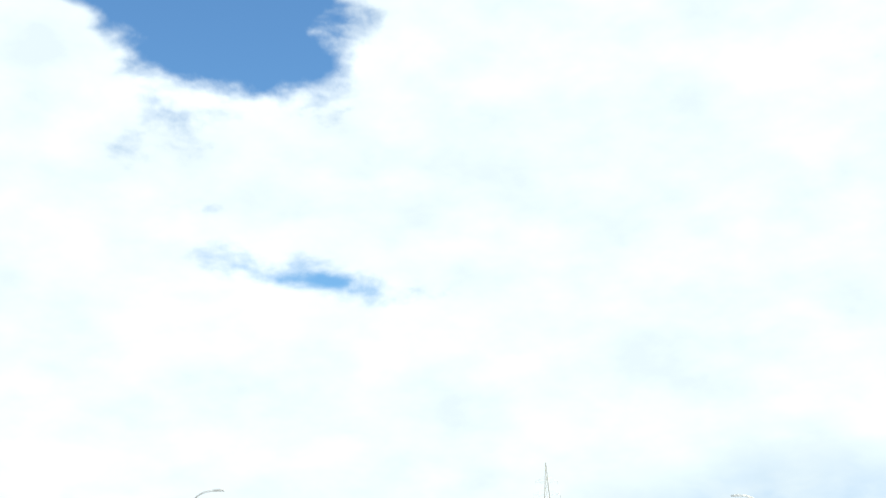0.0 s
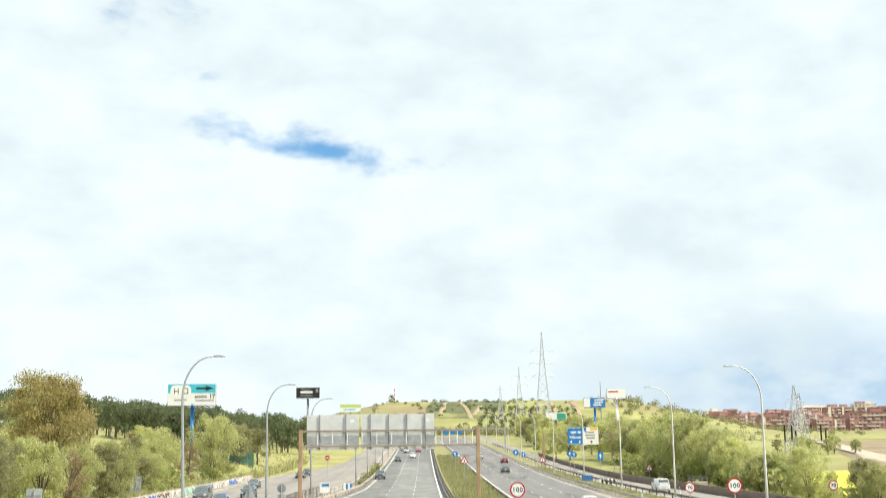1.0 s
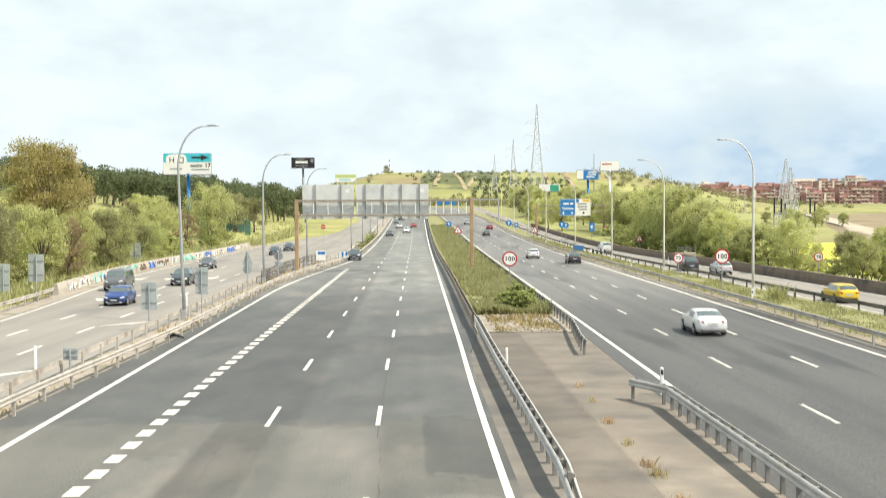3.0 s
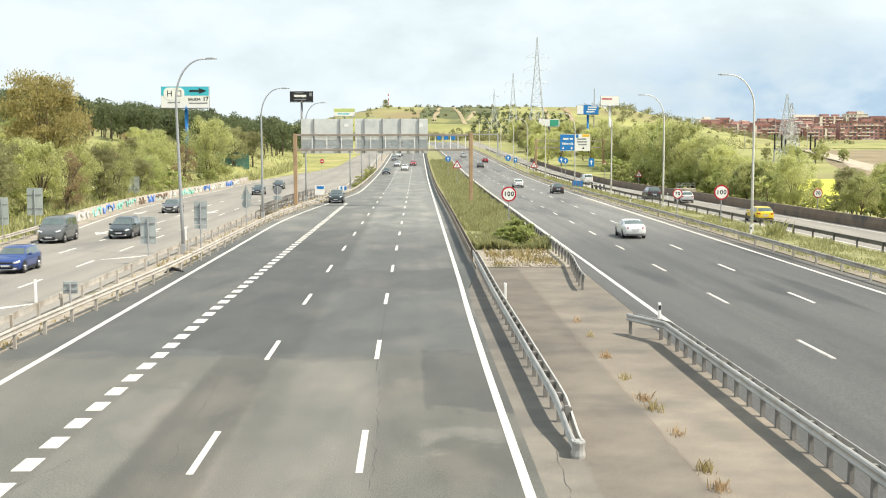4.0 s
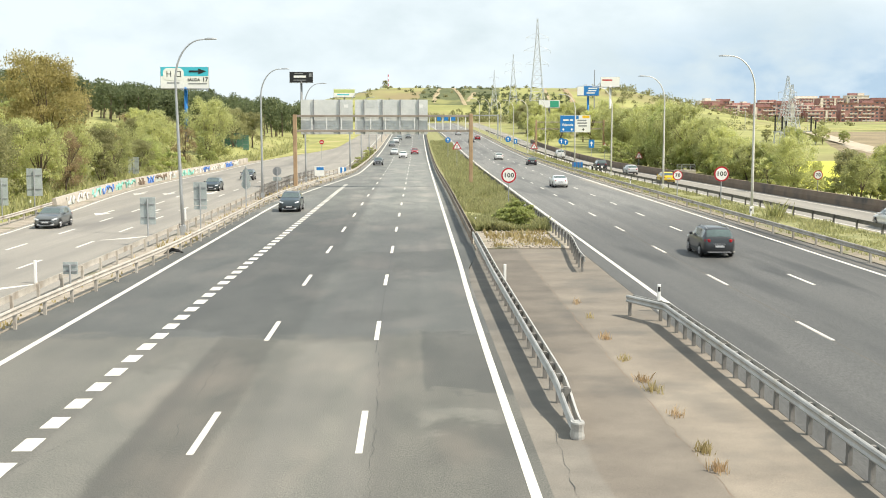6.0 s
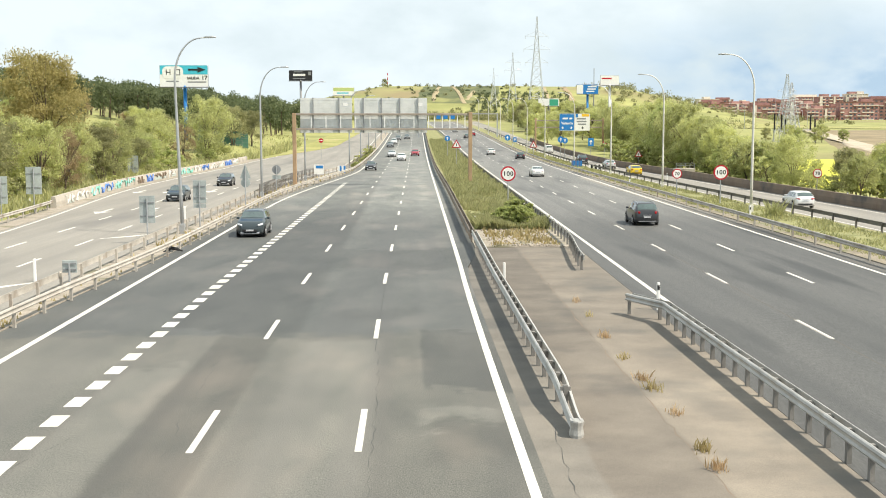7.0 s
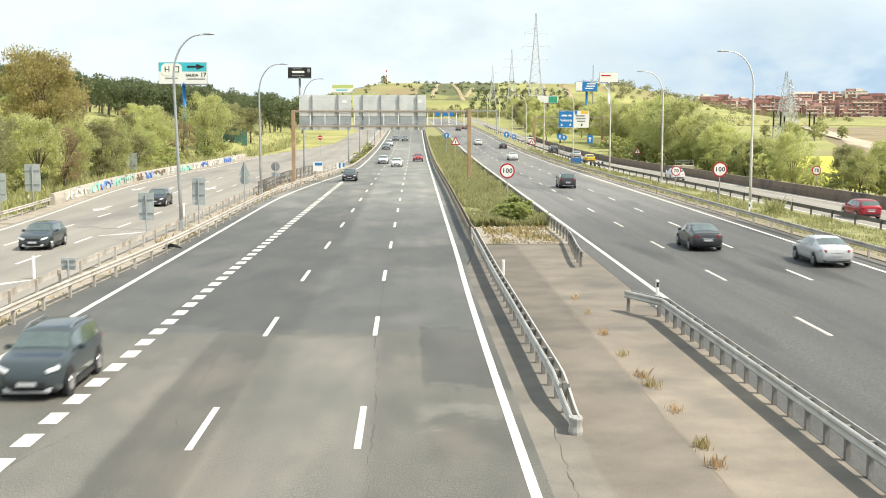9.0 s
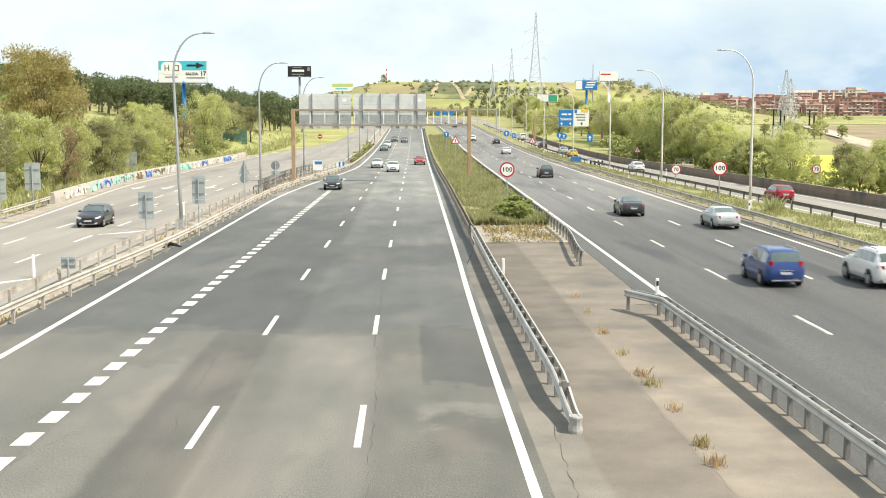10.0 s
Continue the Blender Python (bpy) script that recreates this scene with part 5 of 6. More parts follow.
culvert = thing("culvert_head", "grey concrete culvert head with a steel railing by the low wall", "culvert", pose(collector_wall(153) + 1.3, 153, 0))
bm = bm_new()
add_box(bm, 0, 0, 0.55, 2.6, 1.4, 1.1, bevel=0.04)
part("body", bm, M["concrete"], culvert)
for q in range(5):
    bm = bm_new()
    add_box(bm, -1.2 + 0.6 * q, -0.6, 1.45, 0.05, 0.05, 0.75)
    part("post", bm, M["lamp_steel"], culvert)
for z in (1.5, 1.8):
    bm = bm_new()
    add_box(bm, 0, -0.6, z, 2.5, 0.05, 0.05)
    part("rail", bm, M["lamp_steel"], culvert)

debris = thing("torn_tyre", "torn black tyre tread lying under the barrier", "debris", pose(-12.6, 61.4, 0.02, 0, 0, 30))
bm = bm_new()
add_tube(bm, [(-0.5, 0, 0.03), (-0.25, 0.12, 0.10), (0, 0.16, 0.22), (0.3, 0.08, 0.15), (0.55, -0.05, 0.04)], [0.03, 0.08, 0.1, 0.08, 0.03], 6)
part("tread", bm, M["rubber"], debris)


# ---- masts and pylons ----
def lattice(name, x, y, z, h, wb, label, arms=(), tip=0.06, levels=9, r=0.16, shape=1.35):
    p = thing(name, label, "pylon", pose(x, y, z), group="power pylons")

    def half(t):
        return wb / 2 * (1 - t) ** shape + tip * wb / 2

    legs = []
    for sx, sy in ((1, 1), (1, -1), (-1, -1), (-1, 1)):
        bm = bm_new()
        pts = [(sx * half(k / 12), sy * half(k / 12), h * k / 12 - (0.5 if k == 0 else 0)) for k in range(13)]
        add_tube(bm, pts, [r * (1.2 - 0.7 * k / 12) for k in range(13)], 4)
        part("leg", bm, M["pylon_steel"], p)
    bm = bm_new()
    for k in range(levels):
        t0, t1 = (k / levels) ** 0.85, ((k + 1) / levels) ** 0.85
        a, b = half(t0), half(t1)
        c = ((1, 1), (1, -1), (-1, -1), (-1, 1))
        for i in range(4):
            (ax, ay), (bx, by) = c[i], c[(i + 1) % 4]
            add_bar(bm, (ax * a, ay * a, h * t0), (bx * b, by * b, h * t1), r * 0.45)
            add_bar(bm, (bx * a, by * a, h * t0), (ax * b, ay * b, h * t1), r * 0.45)
            add_bar(bm, (ax * a, ay * a, h * t0), (bx * a, by * a, h * t0), r * 0.45)
    part("bracing", bm, M["pylon_steel"], p)
    for f, w in arms:
        for s in (-1, 1):
            bm = bm_new()
            hw = half(f)
            add_bar(bm, (s * hw, 0, h * f), (s * w, 0, h * f + 0.3), r * 0.6)
            add_bar(bm, (s * hw, 0, h * f + 0.05 * h), (s * w, 0, h * f + 0.3), r * 0.5)
            add_bar(bm, (s * w, 0, h * f + 0.3), (s * w, 0, h * f - 1.6), r * 0.5)
            part("arm", bm, M["pylon_steel"], p)
    return p


lattice("pylon", 77.0, 700, land(77, 700), 61.5, 10.5, "tall grey lattice power pylon before the hill", ((0.55, 6.8), (0.68, 8.0), (0.805, 6.8)), r=0.15, levels=13)
lattice("pylon", 68.0, 760, land(68, 760), 39, 6.5, "grey lattice power pylon before the hill", ((0.7, 5.5), (0.83, 5)), r=0.12)
lattice("pylon", 57.0, 780, land(57, 780), 27, 4.5, "small slender grey lattice pylon", ((0.8, 3),), r=0.09)
lattice("pylon", 108.3, 330, land(108, 330), 21.5 - land(108, 330), 5.4, "grey lattice pylon of a substation", ((0.5, 3.4), (0.62, 3.2), (0.74, 2.6)), r=0.085, tip=0.08, shape=1.15)
lattice("pylon", 112.3, 338, land(112, 338), 19.4 - land(112, 338), 5.0, "grey lattice pylon with a red top light", ((0.5, 3.4), (0.62, 3.2), (0.74, 2.6)), r=0.085, tip=0.08, shape=1.15)


def radio_mast(x, y, h, label):
    m = thing("radio_mast", label, "mast", pose(x, y, land(x, y)))
    for k in range(6):
        bm = bm_new()
        add_tube(bm, [(0, 0, h * k / 6 - (1 if k == 0 else 0)), (0, 0, h * (k + 1) / 6)], 0.35, 6)
        part("section", bm, M["red"] if k % 2 else M["white"], m)


radio_mast(-17, 940, 11, "thin red and white mast on the hilltop")
m_ = thing("radio_mast", "slim grey mast behind a billboard", "mast", pose(65.5, 410, land(65.5, 410)))
bm = bm_new()
add_tube(bm, [(0, 0, -1), (0, 0, 27 - land(65.5, 410))], [0.25, 0.12], 6)
part("pole", bm, M["grey"], m_)


def substation():
    s = thing("substation_frame", "steel substation frame with black insulators", "substation", pose(0, 326, 0))
    z = 6.7 - 7 / 2040 * 326
    bm = bm_new()
    add_box(bm, 109.5, 0, z, 12.5, 0.4, 0.25)
    part("beam", bm, M["lamp_steel"], s)
    for x in (103.6, 115.4):
        bm = bm_new()
        add_box(bm, x, 0, (z + land(x, 326)) / 2, 0.25, 0.25, z - land(x, 326) + 0.4)
        part("post", bm, M["lamp_steel"], s)
    for x, h in ((103.7, 4.6), (105.7, 4.4), (106.8, 3.0), (114.0, 4.4), (115.3, 3.2)):
        bm = bm_new()
        add_tube(bm, [(x, 0, z), (x, 0, z + h)], 0.22, 8)
        for k in range(6):
            add_tube(bm, [(x, 0, z + h * (k + 0.5) / 6 - 0.06), (x, 0, z + h * (k + 0.5) / 6 + 0.06)], 0.32, 8)
        part("insulator", bm, M["black"], s, "black ribbed insulator")


substation()
lamp_far = ((98, 300), (150, 330), (140, 480), (215, 620))
for x, y in lamp_far:
    o = thing("light_pole", "thin pale lighting pole beyond the trees", "street lamp", pose(x, y, land(x, y)), group="distant lighting poles")
    bm = bm_new()
    add_tube(bm, [(0, 0, -0.5), (0, 0, 9.0), (-0.5, 0, 9.7), (-1.6, 0, 9.8)], [0.12, 0.09, 0.08, 0.06], 6)
    part("pole", bm, M["lamp_steel"], o)


# ---- town beyond the fields ----
def block(x, y, w, d, storeys, pale, seed):
    r = random.Random(seed)
    z = land(x, y) - 1
    h = storeys * 3.0 + 1.5
    b = thing("apartment_block", f"distant {'pale rendered' if pale else 'red brick'} apartment block with rows of windows", "building", pose(x, y, z, 0, 0, r.uniform(-12, 12)), group="apartment blocks of the town")
    bm = bm_new()
    add_box(bm, 0, 0, h / 2, w, d, h)
    if r.random() < 0.6:
        add_box(bm, w * r.uniform(-0.25, 0.25), 0, h + 1.4, w * 0.3, d * 0.6, 2.8)
    part("wall", bm, M["render_pale"] if pale else M["brick"], b)
    bm = bm_new()
    add_box(bm, 0, 0, h + 0.15, w + 0.6, d + 0.6, 0.4)
    part("roof", bm, M["roof"] if r.random() < 0.5 else M["render_pale"], b)
    bm = bm_new()
    n = max(3, int(w / 3.6))
    for f in range(storeys):
        for k in range(n):
            if r.random() < 0.88:
                add_box(bm, -w / 2 + (k + 0.5) * w / n, -d / 2 - 0.02, 2.6 + f * 3.0, w / n * 0.5, 0.12, 1.4)
    tagged(part("glazing", bm, M["window"], b), kind="stuff")
    if not pale:
        for q in range(int(w / 7)):
            if r.random() < 0.3:
                bm = bm_new()
                add_box(bm, -w / 2 + (q + 0.5) * 7 + r.uniform(-1, 1), -d / 2 - 0.35, h / 2 + 0.6, r.uniform(1.4, 3.0), 0.8, h - 0.6)
                part("stair_bay", bm, M["render_pale"], b, "pale rendered stair bay")
    if r.random() < 0.5:
        bm = bm_new()
        add_box(bm, 0, 1.5, h + 1.4, w * r.uniform(0.5, 0.9), d * 0.6, 2.6)
        part("attic", bm, M["brick"] if r.random() < 0.6 else M["render_pale"], b, "set-back top storey")
    bm = bm_new()
    for f in range(storeys):
        for k in [q for q in range(n) if r.random() < 0.5]:
            add_box(bm, -w / 2 + (k + 0.5) * w / n, -d / 2 - 0.5, 1.7 + f * 3.0, w / n * 0.9, 1.0, 0.9)
    tagged(part("balcony_front", bm, M["render_pale"], b), kind="stuff")


r_ = random.Random(17)
for row, (y, x0, x1, lo, hi) in enumerate(((1010, 262, 520, 3, 5), (1080, 270, 560, 4, 6), (1180, 300, 620, 5, 7), (1300, 320, 700, 6, 8))):
    x = x0
    while x < x1:
        w = r_.uniform(16, 34)
        block(x + w / 2, y + r_.uniform(-18, 18), w, 13, r_.randint(lo, hi) + (2 if x > 400 else 0), r_.random() < 0.12, r_.randrange(9999))
        x += w + r_.uniform(1, 9)


# ---- fields, tracks and far scrub ----
def patch(name, x0, x1, y0, y1, mat, label, category, dz=0.12, slant=0.0, n=10):
    bm = bm_new()
    vs = []
    for j in range(n + 1):
        y = y0 + (y1 - y0) * j / n
        row = []
        for i in range(n + 1):
            x = x0 + (x1 - x0) * i / n + slant * (y - y0)
            edge = 0.0 if 0 < i < n and 0 < j < n else 0.4
            row.append(bm.verts.new((x + edge * noise.noise((x * 0.3, y * 0.1, 1)) * 6, y, land(x, y) + dz - (0.3 if edge else 0))))
        vs.append(row)
    for a, b2 in zip(vs, vs[1:]):
        for i in range(n):
            bm.faces.new((a[i], a[i + 1], b2[i + 1], b2[i]))
    tagged(part(name, bm, mat, smooth=True), label, category, kind="structure")


M["rape"] = material("yellow_flowers", (0.42, 0.43, 0.05), (0.62, 0.60, 0.08), 0.95, scale=0.2, fine=3, bump=0.4)
M["sand"] = material("sandy_track", (0.33, 0.28, 0.21), (0.45, 0.39, 0.31), 0.95, scale=0.2, fine=3, bump=0.2)
M["dirt"] = material("reddish_earth", (0.22, 0.17, 0.10), (0.33, 0.25, 0.15), 0.95, scale=0.2, fine=2, bump=0.2)
M["scrub"] = material("brown_scrub", (0.15, 0.125, 0.075), (0.27, 0.215, 0.13), 0.95, scale=0.1, fine=2, bump=0.4)
patch("field_yellow", 46, 63, 138, 236, M["rape"], "bright yellow flowering field behind the bushes", "field", slant=0.36, dz=0.4)
patch("field_far", 190, 430, 640, 760, M["meadow"], "distant yellow-green field before the town", "field", dz=0.5)
patch("track", 97, 103.5, 225, 560, M["sand"], "pale sandy track across the fields", "track", dz=0.5, slant=0.24, n=16)
patch("scrub_slope", 88, 158, 225, 560, M["scrub"], "brown scrubby slope beside the sandy track", "field", dz=0.3, slant=0.30, n=12)
M["path"] = material("trodden_earth", (0.24, 0.20, 0.12), (0.36, 0.30, 0.19), 0.95, scale=0.1, fine=1.0, bump=0.2)
M["heath"] = material("dark_green_heath", (0.06, 0.075, 0.034), (0.13, 0.14, 0.06), 0.95, scale=0.05, fine=0.8, bump=0.4, spots=(0.24, 0.24, 0.09), spot_scale=0.03, spot_range=(0.55, 0.7))
patch("heath_hill", 4, 62, 800, 912, M["heath"], "dark heathy hollow on the hillside", "field", dz=0.25, slant=0.08, n=14)
patch("path_hill", 15.5, 18, 808, 915, M["path"], "pale sandy path up the hillside", "track", dz=0.55, slant=0.078)
patch("path_hill_mid", 37, 40, 800, 905, M["path"], "bare sandy path down the hillside", "track", dz=0.55, slant=-0.05)
patch("path_hill_low", 40, 42, 815, 860, M["path"], "short sandy path branching off the hillside track", "track", dz=0.55, slant=0.16)
patch("path_hill_east", 96, 98.5, 800, 905, M["path"], "pale eroded gully on the hillside", "track", dz=0.4, slant=0.07)
patch("path_hill_end", 113, 117, 800, 905, M["dirt"], "reddish eroded gully on the hillside", "track", dz=0.4, slant=0.05)


def far_scrub():
    r = np.random.default_rng(5)
    cl = []
    for i in range(150):
        x, y = r.uniform(-60, 90), r.uniform(585, 720)
        h = r.uniform(2, 5)
        cl.append(((x, y, land(x, y) + h * 0.5), (h * 0.9, h * 0.9, h * 0.6), 80))
    for i in range(140):
        x, y = r.uniform(-60, 230), r.uniform(720, 960)
        h = r.uniform(0.8, 2.4)
        cl.append(((x, y, land(x, y) + h * 0.4), (h, h, h * 0.7), 40))
    for i in range(130):
        x, y = r.uniform(150, 330), r.uniform(820, 1000)
        h = r.uniform(2.5, 5)
        cl.append(((x, y, land(x, y) + h * 0.5), (h * 0.8, h * 0.8, h * 0.7), 60))
    tagged(new("far_scrub", leaf_mesh("far_scrub", cl, M["leaf_olive"], r, 0.7)), "olive scrub and trees on the far hillside", "trees", kind="stuff")
    cl = []
    for row in range(9):
        for k in range(13):
            x, y = 40 + k * 5.2 + row * 1.6 + r.normal(0, 0.8), 752 + row * 11 + r.normal(0, 1.5)
            h = r.uniform(1.6, 2.8)
            cl.append(((x, y, land(x, y) + h * 0.5), (h * 0.75, h * 0.75, h * 0.6), 45))
    for i in range(40):
        x, y = r.uniform(-5, 75), r.uniform(800, 915)
        h = r.uniform(0.8, 2.2)
        cl.append(((x, y, land(x, y) + h * 0.4), (h, h, h * 0.7), 40))
    tagged(new("hill_grove", leaf_mesh("hill_grove", cl, M["leaf_pine"], r, 0.6)), "rows of small dark trees at the foot of the hill", "trees", kind="stuff")
    cl = []
    for i in range(190):
        x = r.uniform(46, 260)
        y = r.uniform(180, 640)
        if 0.24 * (y - 225) + 92 < x < 0.30 * (y - 225) + 152 or (60 < x - 0.42 * (y - 170) < 86 and y < 240):
            continue
        h = r.uniform(1.5, 4.5)
        cl.append(((x, y, land(x, y) + h * 0.5), (h, h, h * 0.7), 90))
    tagged(new("meadow_bushes", leaf_mesh("meadow_bushes", cl, M["leaf_olive"], r, 0.4)), "scattered olive-green bushes across the fields", "bushes", kind="stuff")


far_scrub()
plant("olive_a", -19, 935, 0.75)

# painted scribbles on the low wall
M["spray_pale"] = paint("faded_pale_spray", (0.42, 0.47, 0.44))
M["spray_blue"], M["spray_teal"], M["spray_white"] = paint("blue_spray", (0.08, 0.2, 0.55)), paint("teal_spray", (0.2, 0.5, 0.42)), paint("white_spray", (0.56, 0.55, 0.51))
r_ = random.Random(31)
y = 99.0
while y < 206:
    span = r_.uniform(3.5, 7)
    mat = r_.choice((M["spray_white"], M["spray_white"], M["spray_teal"], M["spray_blue"], M["concrete_dark"])) if y < 165 else r_.choice((M["spray_blue"], M["spray_white"]))
    bm = bm_new()
    pts, yy = [], y
    while yy < y + span:
        pts.append((outer_edge(yy) - 1.0 + 0.27, yy, rise(yy) + r_.choice((0.12, 0.4, 0.62, 0.8))))
        yy += r_.uniform(0.15, 0.5)
    if len(pts) > 2:
        add_tube(bm, pts, 0.085, 4)
        part("painted_scribble", bm, mat, wall_l)
        field = bm_new()
        edge = [yy for yy in np.linspace(y + 0.2, y + span - 0.2, 6)]
        low, top = [[field.verts.new((outer_edge(q) - 0.744, q, rise(q) + z)) for q in edge] for z in (0.06, 0.45)]
        for k in range(5):
            field.faces.new((low[k], low[k + 1], top[k + 1], top[k]))
        part("painted_field", field, r_.choice((M["spray_white"], M["spray_pale"], M["spray_pale"], mat)), wall_l)
    else:
        bm.free()
    y += span + r_.uniform(0.4, 1.6)
M["green_mesh"] = material("faded_green_mesh", (0.06, 0.16, 0.12), (0.12, 0.25, 0.19), 0.8, scale=0.8, fine=8, bump=0.1)
f_ = thing("mesh_fence", "green mesh fence panels on the mound by the side road", "fence", pose(0, 238, 0))
for k in range(8):
    x, dy = -42.4 + k * 1.25, 1.2 * (k // 4)
    zf = land(x, 238 + dy)
    bm = bm_new()
    add_box(bm, x, dy, zf + 1.5, 1.22, 0.05, 3.0)
    panel = part("panel", bm, M["green_mesh"], f_)
    for q in range(4):
        bm = bm_new()
        add_box(bm, x, dy - 0.04, zf + 0.3 + 0.85 * q, 1.22, 0.03, 0.05)
        part("rail", bm, M["grey"], panel)
    bm = bm_new()
    add_box(bm, x - 0.62, dy, zf + 1.3, 0.07, 0.07, 3.6)
    part("post", bm, M["grey"], f_)


def loose_stones():
    r = np.random.default_rng(12)
    bm = bm_new()
    for k in range(240):
        y = r.uniform(63.6, 76) if k < 190 else r.uniform(63.5, 64.2)
        x = r.uniform(4.3, 8.4) + bend_r(y) * 0.5
        q = r.uniform(0.03, 0.11)
        bmesh.ops.create_icosphere(bm, subdivisions=1, radius=q, matrix=Matrix.Translation((x, y, 0.05 + q * 0.3)) @ pose(0, 0, 0, r.uniform(0, 90), r.uniform(0, 90), 0) @ Matrix.Diagonal((1, 0.8, 0.6, 1)))
    tagged(part("loose_stones", bm, M["gravel"]), "pale loose stones on the median nose", "stones", kind="stuff")


loose_stones()


# ---- cars ----
CAR = {"hatch": (4.05, 1.76, 1.46), "suv": (4.4, 1.83, 1.64), "sedan": (4.6, 1.80, 1.43), "mpv": (4.3, 1.79, 1.62), "van": (4.9, 1.90, 1.93), "small_van": (4.35, 1.82, 1.82)}
# stations along the length (share of it, rear to front) and, per style, the height of belt and of the top line there
TOPLINE = {
    "hatch": ((-0.5, 0.44), (-0.49, 0.60), (-0.475, 0.70), (-0.44, 0.80), (-0.385, 0.945), (-0.30, 0.985), (-0.12, 1.0), (0.04, 0.985), (0.10, 0.94), (0.235, 0.70), (0.30, 0.655), (0.42, 0.585), (0.475, 0.50), (0.5, 0.37)),
    "suv": ((-0.5, 0.46), (-0.49, 0.62), (-0.475, 0.70), (-0.45, 0.80), (-0.40, 0.945), (-0.30, 0.99), (-0.12, 1.0), (0.04, 0.985), (0.10, 0.945), (0.225, 0.72), (0.30, 0.68), (0.43, 0.615), (0.48, 0.53), (0.5, 0.40)),
    "sedan": ((-0.5, 0.50), (-0.49, 0.66), (-0.475, 0.715), (-0.44, 0.735), (-0.37, 0.76), (-0.22, 0.955), (-0.12, 0.995), (0.04, 0.985), (0.10, 0.94), (0.24, 0.70), (0.30, 0.655), (0.42, 0.575), (0.475, 0.49), (0.5, 0.37)),
    "mpv": ((-0.5, 0.45), (-0.495, 0.60), (-0.485, 0.68), (-0.465, 0.80), (-0.43, 0.95), (-0.32, 0.995), (-0.12, 1.0), (0.06, 0.985), (0.13, 0.93), (0.29, 0.66), (0.34, 0.61), (0.43, 0.545), (0.478, 0.47), (0.5, 0.34)),
    "van": ((-0.5, 0.45), (-0.497, 0.60), (-0.493, 0.72), (-0.487, 0.85), (-0.47, 0.965), (-0.40, 0.995), (-0.12, 1.0), (0.14, 0.99), (0.20, 0.95), (0.335, 0.68), (0.375, 0.61), (0.45, 0.55), (0.485, 0.46), (0.5, 0.32)),
}
TOPLINE["small_van"] = TOPLINE["van"]
BELT = {"hatch": 0.645, "suv": 0.655, "sedan": 0.655, "mpv": 0.625, "van": 0.60, "small_van": 0.60}
PLAN = ((-0.5, 0.74), (-0.49, 0.86), (-0.465, 0.94), (-0.40, 0.985), (-0.2, 1.0), (0.2, 1.0), (0.36, 0.98), (0.43, 0.92), (0.475, 0.80), (0.5, 0.58))
paints = {}


def car_paint(colour):
    if colour not in paints:
        paints[colour] = material("car_paint", tuple(c * 0.92 for c in colour), colour, 0.3, 0.25, scale=2, fine=30, bump=0.0, coords="Local", coat=0.6)
    return paints[colour]


